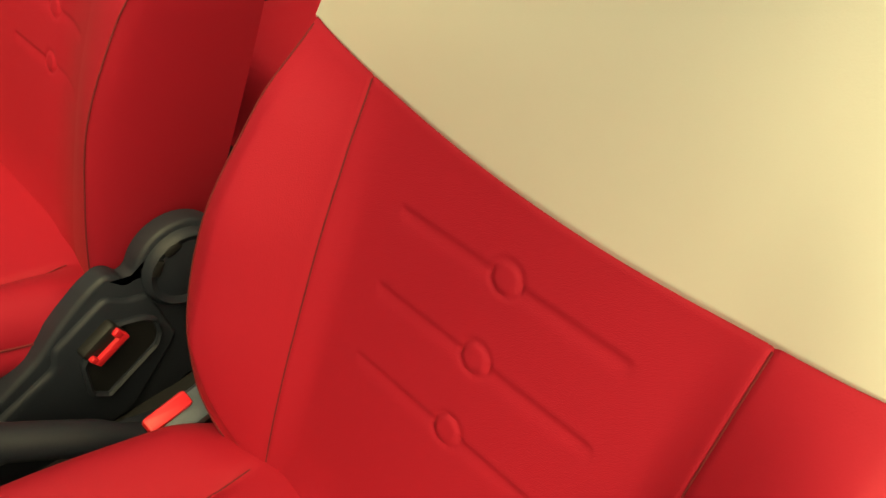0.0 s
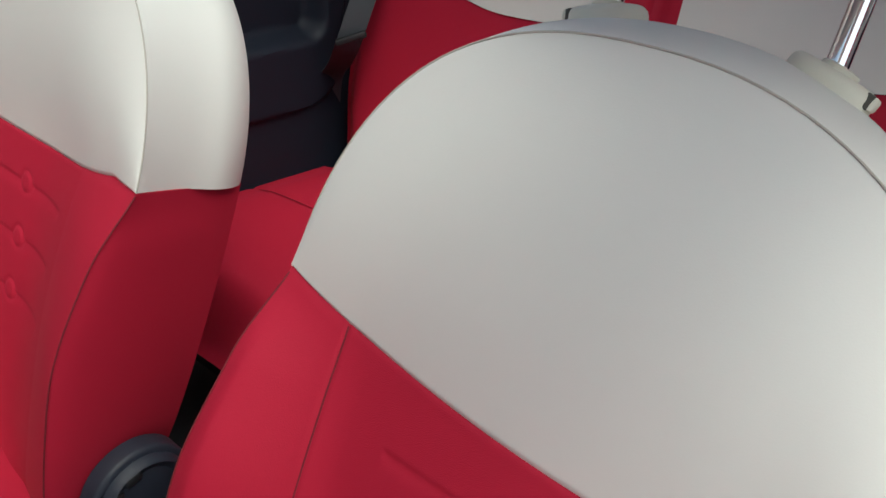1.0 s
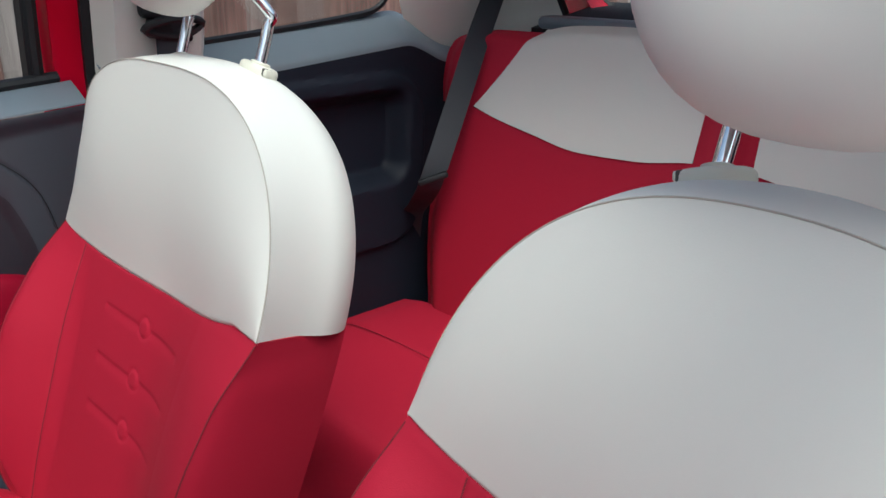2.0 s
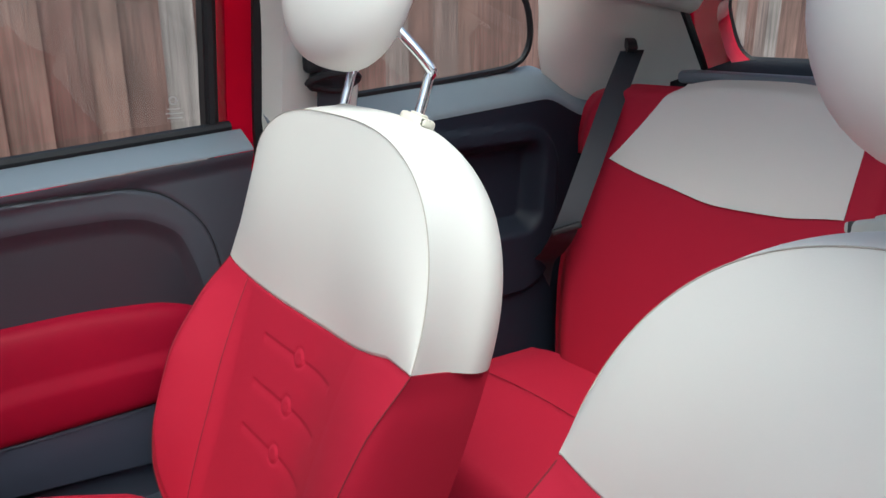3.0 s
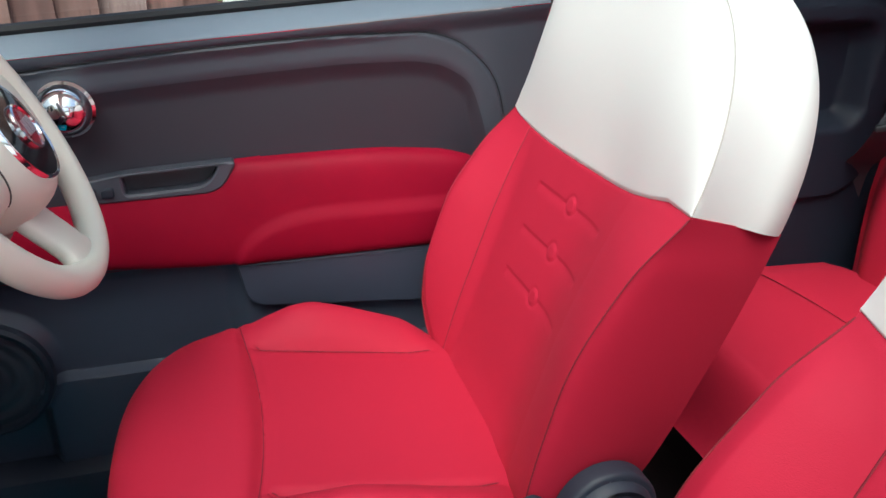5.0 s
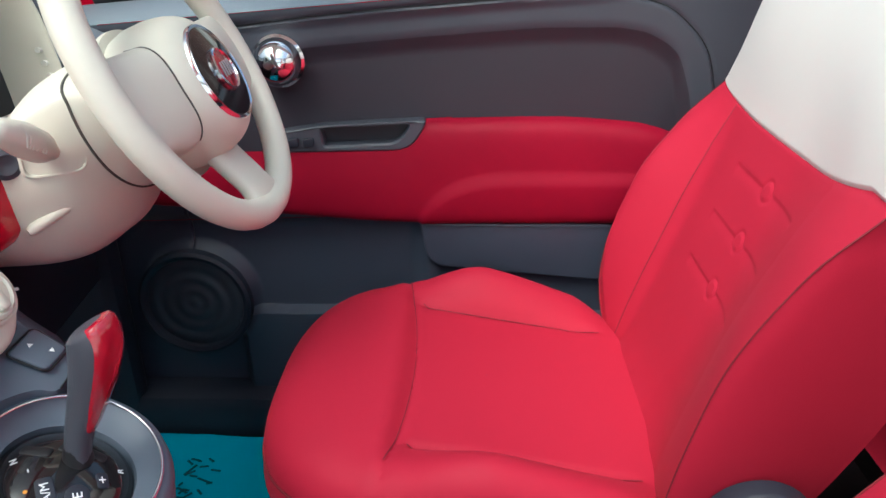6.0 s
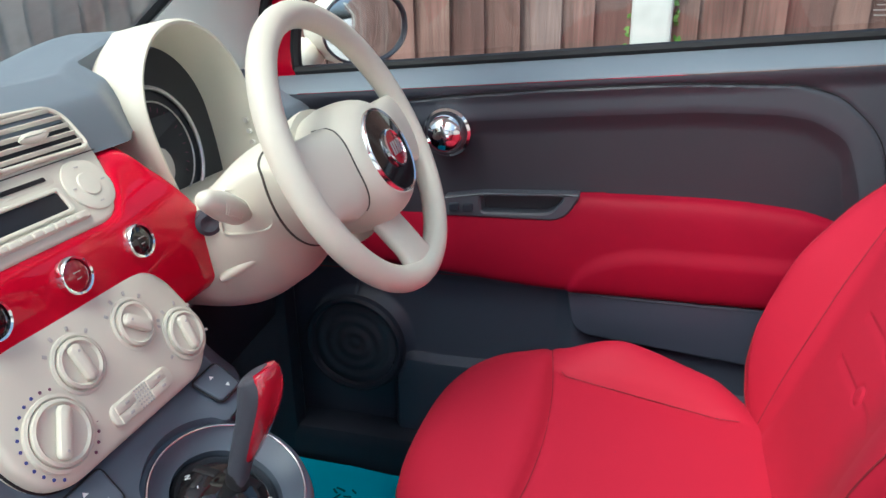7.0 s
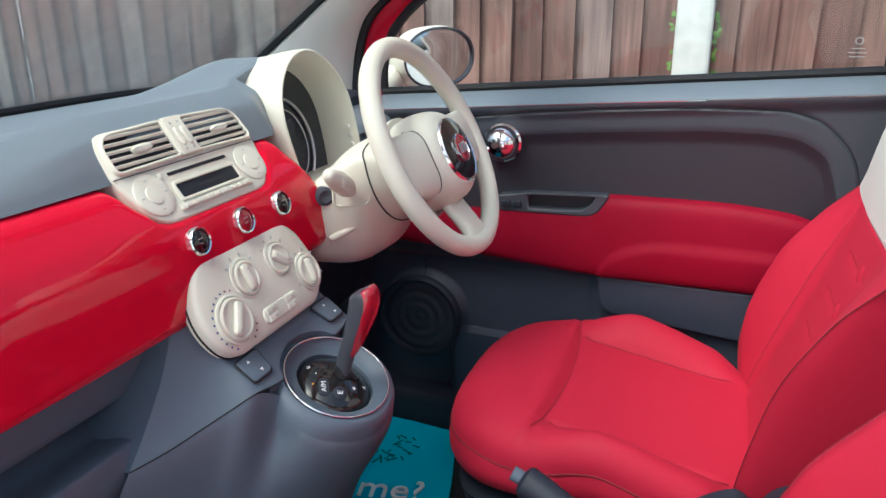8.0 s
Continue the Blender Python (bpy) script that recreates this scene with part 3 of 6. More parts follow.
# window frame and glass
wf = [Vector((q.x + 0.006, q.y)) for q in GLASS_EDGE if q.y > belt(q.x) + 0.004] + rpoly([(0.40, 1.385), (-0.172, 1.40), (-0.172, belt(-0.172)), (0.80, belt(0.80))], [0.02, 0.03, 0.010, 0.004], 5)


def wp(p, dx=0.0):
    return Vector((0.728 - 0.16 * max(0, p[1] - 1.12) + dx, p[0], p[1]))


bm = bmesh.new()
bm.faces.new([bm.verts.new(wp(p, 0.012)) for p in wf])
g = part("pane", bm, GLASS, door, "clear door window glass", smooth=False)
g.visible_shadow = False
part("window_frame", tube([wp(p) for p in wf], 0.010, 8, True), BLACK, door)
part("rear_channel", loft([[wp((y, z), dx) for y, dx in ((-0.160, -0.004), (-0.182, -0.004), (-0.182, 0.02), (-0.160, 0.02))] for z in lin(1.105, 1.40, 6)]), BLACK, door)
# etched mark on the glass
for i, (w, dz) in enumerate(((0.020, 0.0), (0.028, -0.007), (0.024, -0.014))):
    part("etched_mark", box(plane_at((0.7235, -0.112, 1.150 + dz), (0, 1, 0), UPZ), w, 0.0018, 0.0008, 0.0003), PRINT, door)
part("etched_mark", ring_plate(oval(0.007, 0.007, 20), oval(0.0045, 0.0045, 20), plane_at((0.7225, -0.112, 1.163), (0, -1, 0), UPZ), 0.001, 0.0002), PRINT, door)


def padz(y):
    lo = interp([(-0.11, 0.690), (-0.02, 0.686), (0.30, 0.685), (0.52, 0.699), (0.80, 0.720)], y)
    hi = interp([(-0.11, 0.830), (-0.085, 0.842), (-0.03, 0.856), (0.10, 0.865), (0.292, 0.862), (0.318, 0.823), (0.52, 0.815), (0.80, 0.812)], y)
    return lo, hi


def pad(u, v):
    y = 0.80 - 0.905 * u
    lo, hi = padz(y)
    z = lo + (hi - lo) * v
    w = (z - lo) / (max(hi, 0.864) - lo) if y > 0.25 else v
    e = max(0.0, 1 - abs(2 * w - 1) ** (12 if w < 0.5 else 8)) ** 0.5 * max(0.0, 1 - max(0.0, (u - 0.94) / 0.06) ** 3) ** 0.5
    x = 0.697 - 0.032 * e
    # armrest swell under the crease
    cz = 0.690 + 0.086 * math.sqrt(max(0.0, 1 - (max(0.0, y - 0.16) / 0.145) ** 2)) if y < 0.305 else 0.60
    x -= 0.008 * sm(cz - z, -0.010, 0.020) * (1 - 0.4 * sm(cz - z, 0.02, 0.09))
    x -= 0.006 * math.sin(math.pi * v)
    return Vector((x, y, z))


part("armrest_pad", grid(pad, lin(0, 1, 200), lin(0, 1, 60)), RED_DOOR, door, "padded red leather armrest band")
# pull handle recess with window switches
ro = rpoly([(-0.52, 0.812), (-0.315, 0.816), (-0.288, 0.864), (-0.45, 0.856), (-0.52, 0.846)], [0.006, 0.03, 0.012, 0.01, 0.006], 5)
ri = rpoly([(-0.452, 0.823), (-0.335, 0.828), (-0.314, 0.860), (-0.44, 0.853), (-0.456, 0.851)], [0.006, 0.02, 0.012, 0.01, 0.006], 5)
pull = part("pull_handle", ring_plate(ro, ri, dpl(0.662), 0.04, 0.003), GREY_DOOR, door, "grey plastic door pull")
part("cup", plate(ri, dpl(0.690), 0.01, 0.001), DARK, pull)
for y in (0.476, 0.500):
    part("window_switch", plate(rpoly([(-y - 0.009, 0.822), (-y + 0.009, 0.823), (-y + 0.009, 0.838), (-y - 0.009, 0.836)], 0.004, 3), dpl(0.657), 0.01, 0.002), DARK, pull)
# chrome lever in its round bowl
hm = plane_at((0.668, 0.512, 0.955), (0, -1, 0), UPZ)
lever = part("door_lever", turned([(0.040, -0.02), (0.040, 0.002), (0.036, 0.006), (0.030, -0.004), (0.012, -0.010)], hm, 40), CHROME, door, "round chrome door opener")
part("lever_ball", turned([(0.036 * math.cos(q), 0.004 + 0.034 * math.sin(q)) for q in lin(-0.3, 1.5, 12)], hm, 32), CHROME, lever)
part("lever_tongue", tube(curve([(0.650, 0.520, 0.948), (0.640, 0.540, 0.945), (0.646, 0.556, 0.944)], 5), 0.0065, 8), CHROME, lever)
# loudspeaker
SPK = plane_at((0.660, 0.70, 0.541), (0, -1, 0), UPZ)
sp = part("speaker_surround", turned([(0.100, -0.012), (0.0985, 0.001), (0.093, 0.005), (0.086, 0.002), (0.083, -0.004)], SPK, 56, cap=False), DARK, door)
part("speaker_grille", turned([(0.085, -0.006)] + [(r, -0.004 + 0.0013 * math.cos(r * 2 * math.pi / 0.024)) for r in lin(0.083, 0.004, 42)], SPK, 56), GREY_SPEAKER, sp, "ribbed dark speaker grille")
# pocket shelf under the armrest
part("armrest_base", plate(rpoly([(-0.306, 0.689), (0.10, 0.689), (0.10, 0.575), (-0.292, 0.612)], [0.004, 0.01, 0.02, 0.03], 6), dpl(0.670), 0.05, 0.004), BLUE_LIT_DOOR, door, "grey plastic shelf under the armrest")

# door mirror
mir = thing("door_mirror", (0.94, 0.78, 1.09), "ivory capped door mirror outside the driver's window", "door mirror")
mm = plane_at((0.965, 0.760, 1.094), (0.9, -0.45, 0), UPZ)
mo = [Vector((-p.x, p.y)) for p in oval(0.116, 0.073, 48, 0, 0, 2.2)][::-1]
rows = []
for f, z in ((1.0, 0.0), (1.03, -0.02), (0.98, -0.05), (0.80, -0.085), (0.45, -0.105), (0.1, -0.11)):
    rows.append([mm @ Vector((p.x * f, p.y * f, z)) for p in mo])
part("housing", loft(rows, False, True), IVORY, mir, "ivory mirror cap")
part("mirror_rim", ring_plate(mo, inset(mo, 0.006), mm @ Matrix.Translation((0, 0, 0.004)), 0.02, 0.002), GREY_DOOR, mir)
part("mirror_glass", plate(inset(mo, 0.006), mm @ Matrix.Translation((0, 0, -0.002)), 0.004, 0.0005), MIRROR, mir, "mirror glass")
part("mirror_foot", tube(curve([(0.90, 0.86, 1.05), (0.85, 0.86, 1.03), (0.78, 0.84, 1.02)], 4), [0.035] * 3 + [0.03] * 3 + [0.025] * 3, 12), IVORY, mir)

# ---- dashboard ----
dash = thing("dashboard", (0, 0.85, 0.85), "dashboard with grey top, glossy red fascia and ivory centre panels", "dashboard")


def lean_frame(y, z, deg, x=0.0):
    a = radians(deg)
    return plane_at((x, y, z), (1, 0, 0), (0, math.sin(a), math.cos(a)))


def bow(x):
    """How far the dashboard's face curves away towards the doors."""
    return 0.030 * (abs(x) / 0.66) ** 2.2


# red fascia: a curved band, its end sloping beside the instruments
FZ0, FZ1 = 0.862, 1.052


def fascia(u, v):
    x1 = interp([(0.0, 0.200), (0.05, 0.240), (0.12, 0.252), (0.3, 0.246), (0.55, 0.220), (0.8, 0.188), (1.0, 0.160)], v)
    x = -0.665 + (x1 + 0.665) * u
    w = min(v, 0.85)
    z = FZ0 + (FZ1 - FZ0) * w
    y = interp([(0.0, 0.684), (0.04, 0.670), (0.12, 0.662), (0.35, 0.664), (0.55, 0.672), (0.7, 0.685), (0.85, 0.706)], w) + bow(min(x, 0))
    if v > 0.85:
        q = radians(35 + 55 * min(1.0, (v - 0.85) / 0.12))
        y += 0.045 * (math.cos(radians(35)) - math.cos(q)) + max(0.0, v - 0.97) * 0.6
        z += 0.045 * (math.sin(q) - math.sin(radians(35)))
    y += 0.035 * sm(u, 0.955, 1.0) ** 2
    y += 0.03 * sm(v, 0.665, 0.72) * sm(0.108 + 0.17 * (v - 0.67) - abs(x + 0.027), 0.0, 0.02)
    return Vector((x, y, z))


part("fascia", grid(fascia, lin(0, 1, 150), lin(0, 1, 80)), PAINT, dash, "glossy red painted fascia")
part("fascia_end", grid(lambda u, v: fascia(1, v) + Vector((0.004 * u, 0.10 * u, 0)), lin(0, 1, 6), lin(0, 1, 24)), PAINT, dash)


def dtop(u, v):
    x = -0.69 + 1.38 * u
    y0 = 0.730 + bow(min(x, 0)) + 0.030 * sm(x, 0.165, 0.225)
    y1 = 1.082 + 0.04 * (x / 0.665) ** 2
    y = y0 + (y1 - y0) * v
    z = 1.050 + 0.042 * min(1.0, v / 0.22) ** 0.8 - 0.014 * v - 0.018 * (x / 0.69) ** 2 * v
    z += (0.056 if x < 0.335 else 0.050) * math.exp(-((x - 0.335) / (0.140 if x < 0.335 else 0.11)) ** 2) * sm(v, 0.0, 0.10) * (1 - sm(v, 0.45, 1.0))
    z -= 0.006 * (1 - sm(v, 0.0, 0.03))
    z += 0.024 * math.exp(-((x + 0.027) / 0.21) ** 4) * sm(v, 0.0, 0.09) * (1 - sm(v, 0.14, 0.6))
    z -= 0.25 * sm(0.110 - abs(x - 0.335), 0, 0.004) * (1 - sm(y, 0.815, 0.825))
    z -= 0.060 * sm(x, 0.430, 0.50)
    return Vector((x, y, z))


part("top_pad", grid(dtop, lin(0, 1, 420), lin(0, 1, 90)), PAD_TOP, dash, "soft grey dashboard top")
# dark lower half: glove shelf and knee area
prof = [(0.700, 0.868), (0.712, 0.850), (0.722, 0.818), (0.733, 0.790), (0.768, 0.779), (0.778, 0.764), (0.748, 0.750), (0.702, 0.758), (0.690, 0.750), (0.694, 0.705), (0.76, 0.60), (0.84, 0.56)]
line = curve([(0, y, z) for y, z in prof], 6)
part("glove_shelf", grid(lambda u, v: Vector((-0.67 + 0.53 * u, line[v].y + bow(-0.67 + 0.53 * u) * 0.8, line[v].z)), lin(0, 1, 60), list(range(len(line)))), GREY, dash, "grey open glove shelf under the fascia")
part("knee_panel", grid(lambda u, v: Vector((0.12 + 0.57 * u, 0.80 - 0.02 * v + 0.05 * u, 0.60 + 0.44 * v)), lin(0, 1, 12), lin(0, 1, 12)), DARK, dash)
part("end_cap", box(plane_at((0.60, 0.84, 0.935), (1, 0, 0), UPZ), 0.20, 0.13, 0.14, 0.03), GREY, dash)

# radio and vents panel
RM = lean_frame(0.674, 0.990, 37, -0.021) @ Matrix.Translation((0, 0, -0.008))
ro = rpoly([(-0.114, 0.008), (0.114, 0.008), (0.138, 0.075), (0.136, 0.140), (-0.136, 0.140), (-0.138, 0.075)], [0.058, 0.058, 0.05, 0.034, 0.034, 0.05], 9)
radio = part("radio_panel", plate(ro, RM, 0.06, 0.005), IVORY, dash, "ivory radio and vent panel")
part("panel_gap", tube([RM @ Vector((p.x, p.y, -0.030)) for p in inset(ro, -0.001)], 0.002, 6, True), BLACK, radio)


def on(m, dx, dy, dz=0.0):
    return m @ Matrix.Translation((dx, dy, dz))


for s in (-1, 1):
    vo = rpoly([(s * 0.020, 0.087), (s * 0.127, 0.085), (s * 0.124, 0.131), (s * 0.020, 0.134)][::s], [0.004, 0.008, 0.026, 0.004][::s], 6)
    part("vent_well", plate(vo, on(RM, 0, 0, 0.0012), 0.002, 0.0005), BLACK, radio, "black vent opening")
    part("vent_rim", ring_plate(inset(vo, -0.004), inset(vo, 0.0005), on(RM, 0, 0, 0.006), 0.006, 0.0015), IVORY, radio)
    for k in range(5):
        yy = 0.0915 + 0.0094 * k
        xo = interp([(0.085, 0.126), (0.115, 0.124), (0.131, 0.112)], yy)
        ln = xo - 0.022
        part("vent_slat", box(on(RM, s * (0.022 + ln / 2), yy, 0.004) @ pose(0, 0, 0, 28), ln, 0.0046, 0.002, 0.0008), IVORY, radio)
    part("vent_tab", plate(oval(0.017, 0.0055, 24, s * 0.074, 0.106), on(RM, 0, 0, 0.011), 0.006, 0.003), IVORY, radio)
    dial = part("radio_dial", turned([(0.0285, -0.002), (0.0278, 0.0016), (0.0265, 0.0024), (0.0125, 0.0016), (0.0115, 0.0030), (0.002, 0.0036)], on(RM, s * 0.097, 0.048), 40), IVORY, radio)
    for k in range(4):
        q = math.pi / 4 + k * math.pi / 2
        part("dial_mark", box(on(RM, s * 0.097 + 0.0195 * math.cos(q + 0.8), 0.048 + 0.0195 * math.sin(q + 0.8), 0.0021), 0.005, 0.0015, 0.0006, 0.0002), PRINT, dial)
part("panel_split", box(on(RM, 0, 0.0795, -0.0004), 0.272, 0.0012, 0.0016, 0.0003), SHADOW_GAP, radio)
part("centre_bridge", plate(rpoly([(-0.018, 0.083), (0.018, 0.083), (0.018, 0.138), (-0.018, 0.138)], 0.003, 3), on(RM, 0, 0, 0.008), 0.01, 0.002), IVORY, radio)
for k in range(2):
    part("thumb_wheel", plate(oval(0.0045, 0.013, 20, -0.006 + 0.012 * k, 0.108), on(RM, 0, 0, 0.011), 0.004, 0.002), IVORY, radio)
for dx in (-0.007, 0.007):
    for yy in (0.090, 0.128):
        part("vent_mark", box(on(RM, dx, yy, 0.0083), 0.004, 0.003, 0.0006, 0.0002), PRINT, radio)
part("disc_slot", box(on(RM, 0.0, 0.0675, 0.0005), 0.115, 0.0045, 0.002, 0.001), BLACK, radio)
part("slot_lip", plate(rpoly([(-0.072, 0.060), (0.066, 0.060), (0.066, 0.074), (-0.072, 0.074)], 0.005, 4), on(RM, 0, 0, 0.0002), 0.004, 0.0012), IVORY, radio)
part("eject_button", turned([(0.0042, 0), (0.004, 0.003), (0.002, 0.004)], on(RM, -0.073, 0.068), 18), IVORY, radio)
part("display", plate(rpoly([(-0.058, 0.033), (0.058, 0.033), (0.058, 0.052), (-0.058, 0.052)], 0.003, 4), on(RM, 0, 0, 0.001), 0.004, 0.0005), SCREEN, radio, "dark radio display")
part("display_rim", ring_plate(rpoly([(-0.063, 0.029), (0.063, 0.029), (0.063, 0.056), (-0.063, 0.056)], 0.005, 4), rpoly([(-0.058, 0.033), (0.058, 0.033), (0.058, 0.052), (-0.058, 0.052)], 0.003, 4), on(RM, 0, 0, 0.003), 0.004, 0.001), IVORY, radio)
part("key_bar", plate(rpoly([(-0.072, 0.0185), (0.072, 0.0185), (0.072, 0.0265), (-0.072, 0.0265)], 0.003, 4), on(RM, 0, 0, 0.004), 0.006, 0.0015), IVORY, radio)
for k in range(10):
    part("station_key", box(on(RM, -0.060 + 0.0133 * k, 0.0225, 0.0045), 0.0115, 0.006, 0.003, 0.001), IVORY, radio)

# three round buttons on the fascia
for x, mat, lab in ((-0.093, GLOSS_BLACK, "black push button in a chrome ring"), (0.0, BADGE, "red warning button in a chrome ring"), (0.090, GLOSS_BLACK, "black push button in a chrome ring")):
    fm = lean_frame(0.668, 0.966, 14, x - 0.006)
    b = part("button_ring", turned([(0.0182, -0.01), (0.0182, 0.002), (0.0170, 0.0045), (0.0152, 0.0035), (0.0147, 0.0)], fm, 36, cap=False), CHROME, dash, "chrome button ring")
    part("push_button", turned([(0.0148, -0.004), (0.0145, 0.001), (0.011, 0.003), (0.002, 0.0036)], fm, 32), mat, b, lab)
    part("button_mark", box(on(fm, 0, 0.003, 0.0032), 0.009, 0.0012, 0.0008, 0.0003), PRINT, b)
    part("button_mark", box(on(fm, 0, -0.003, 0.0032), 0.006, 0.0012, 0.0008, 0.0003), PRINT, b)

# climate panel
CM = lean_frame(0.640, 0.885, 25, -0.008)
co = rpoly([(-0.116, -0.064), (0.095, -0.064), (0.128, -0.020), (0.100, 0.066), (-0.116, 0.065), (-0.142, -0.004)], [0.055, 0.055, 0.05, 0.045, 0.045, 0.05], 9)
clim = part("climate_panel", plate(co, CM, 0.024, 0.008, dome=0.004), IVORY, dash, "ivory climate control panel")
part("panel_gap", tube([CM @ Vector((p.x, p.y, -0.018)) for p in inset(co, -0.0005)], 0.0014, 6, True), BLACK, clim)
for x, yy, r, turn in ((-0.088, -0.020, 0.029, 235), (-0.038, 0.018, 0.024, 95), (0.037, 0.019, 0.023, 140), (0.088, -0.018, 0.0245, 90)):
    km = on(CM, x, yy, 0.002)
    k = part("climate_knob", turned([(r + 0.004, -0.004), (r + 0.0035, 0.0022), (r + 0.001, 0.0030), (r - 0.001, 0.0012), (r - 0.0015, 0.0052), (r - 0.004, 0.0062), (r - 0.006, 0.0040), (0.003, 0.0032)], km, 44), IVORY, clim, "ivory rotary knob")
    part("grip", box(km @ pose(0, 0, 0.0058, 0, 0, turn), 1.86 * (r - 0.005), 0.0135, 0.0095, 0.0046), IVORY, k)
    part("pointer_dot", turned([(0.0013, 0), (0.0012, 0.0006)], km @ pose(0, 0, 0, 0, 0, turn) @ Matrix.Translation((r - 0.013, 0, 0.0104)), 12), PRINT, k)
    if x < -0.05:
        for i in range(22):
            q = radians(-60 + i * 300 / 21)
            part("scale_dot", turned([(0.0016, 0), (0.0014, 0.0006)], on(CM, x + 0.037 * math.cos(q), yy + 0.037 * math.sin(q), 0.0022), 8), BLUE_DOT if i > 10 else RED_DOT, k)
    else:
        for q in (40, 75, 110, 140, 200, -20):
            q = radians(q)
            part("scale_mark", box(on(CM, x + (r + 0.008) * math.cos(q), yy + (r + 0.008) * math.sin(q), 0.0022) @ pose(0, 0, 0, 0, 0, math.degrees(q)), 0.0045, 0.003, 0.0008, 0.0003), PRINT, k)
part("button_strip", plate(rpoly([(-0.040, -0.050), (0.043, -0.050), (0.043, -0.029), (-0.040, -0.029)], 0.010, 6), on(CM, 0, 0, 0.0056), 0.010, 0.0016), IVORY, clim)
for i in range(2):
    for j in range(2):
        x = -0.023 + i * 0.046
        part("climate_button", box(on(CM, x * 0.96, -0.0345 - 0.0100 * j, 0.0054), 0.0240, 0.0094, 0.003, 0.0010), IVORY, clim)
        part("button_mark", box(on(CM, x + 0.003, -0.0345 - 0.0100 * j, 0.0070), 0.005, 0.0025, 0.0006, 0.0002), PRINT, clim)
for i in range(5):
    for j in range(6):
        part("sensor_hole", turned([(0.0011, 0), (0.0010, 0.0004)], on(CM, -0.0065 + 0.0037 * i, -0.0485 + 0.0036 * j, 0.0056), 6), PRINT, clim)

# ---- centre console with the gear selector ----
console = thing("centre_console", (0, 0.6, 0.3), "grey plastic centre console rising to the dashboard", "console")


GT = radians(26)
GM = plane_at((-0.003, 0.545, 0.757), (1, 0, 0), (0, math.cos(GT), math.sin(GT)))
# collar round the selector, rolling over into the body
rings = []
for a, b, dz in ((0.1010, 0.0900, -0.036), (0.0995, 0.0885, -0.020), (0.0965, 0.0855, -0.009), (0.0920, 0.0810, -0.002), (0.0870, 0.0760, 0.001), (0.0835, 0.0725, 0.001)):
    rings.append([GM @ Vector((q.x, q.y, dz)) for q in oval(a, b, 64)])
pod = part("pod", loft(rings, False, False), GREY, console, "rounded grey collar round the selector")
# upper console: from the joints and the hollow behind the collar up to the climate panel
SIDE_FOOT = [(0.122, 0.590, 0.787), (0.147, 0.615, 0.770), (0.179, 0.637, 0.756), (0.209, 0.657, 0.744), (0.242, 0.683, 0.732)]
SIDE_HEAD = [(0.112, 0.634, 0.822), (0.118, 0.645, 0.835), (0.124, 0.658, 0.850), (0.130, 0.670, 0.870), (0.135, 0.685, 0.900)]
HOLLOW_BACK = [GM @ Vector((0.089 * math.cos(radians(a)), 0.079 * math.sin(radians(a)), 0.006 + 0.006 * math.sin(radians((a - 35) * 180 / 110)))) for a in lin(145, 35, 9)]


def both_sides(half, middle):
    return curve([(-0.003 - x, y, z) for x, y, z in reversed(half)] + middle + [(-0.003 + x, y, z) for x, y, z in half], 4)


LOW = both_sides(SIDE_FOOT, HOLLOW_BACK)
HIGH = both_sides(SIDE_HEAD, [Vector((-0.003 + 0.100 * math.cos(radians(a)) / math.cos(radians(35)), 0.634, 0.821)) for a in lin(145, 35, 9)])
WINGS = 4 * len(SIDE_FOOT)


def upper_console(u, v):
    p = LOW[u].lerp(HIGH[u], v)
    d = min(u, len(LOW) - 1 - u)
    w = max(0.0, (WINGS - d) / WINGS)
    b = math.sin(math.pi * v)
    s = -1 if u < len(LOW) / 2 else 1
    return p + Vector((-s * 0.016 * w ** 1.5, -0.002, 0.002)) * b


cols = list(range(len(LOW)))
part("upper_console", grid(upper_console, cols, lin(0, 1, 16)), GREY, console, "grey upper console carrying the switches")
back = cols[WINGS - 2:len(cols) - WINGS + 2]
part("hollow_wall", grid(lambda u, v: LOW[u] - GM.to_3x3() @ Vector((0, 0.003 * v, 0.024 * v)), back, lin(0, 1, 5)), GREY, console)
for u in (cols[0], cols[-1]):
    part("recess_wall", grid(lambda v, w: upper_console(u, v) + Vector((0, 0.12 * w, -0.01 * w)), lin(0, 1, 14), lin(0, 1, 5)), GREY, console)
# lower body: flanks from the joints, meeting in a rounded nose under the collar
NOSE = []
for a in lin(155, 385, 16):
    t = sm(min(a - 155, 385 - a), 0, 40)
    NOSE.append(GM @ Vector(((0.094 + 0.006 * t) * math.cos(radians(a)), (0.083 + 0.006 * t) * math.sin(radians(a)), -0.006 - 0.018 * t)))
TOP = both_sides(SIDE_FOOT, NOSE)
SOFT = []
for i in range(len(TOP)):
    w = min(20, i, len(TOP) - 1 - i)
    SOFT.append(sum(TOP[i - w:i + w + 1], Vector((0, 0, 0))) / (2 * w + 1))
FOOT = curve([(-0.300, 0.90, 0.26), (-0.225, 0.78, 0.26), (-0.130, 0.720, 0.26), (-0.065, 0.690, 0.26), (-0.003, 0.680, 0.26), (0.059, 0.690, 0.26), (0.124, 0.720, 0.26), (0.219, 0.78, 0.26), (0.294, 0.90, 0.26)], 10)


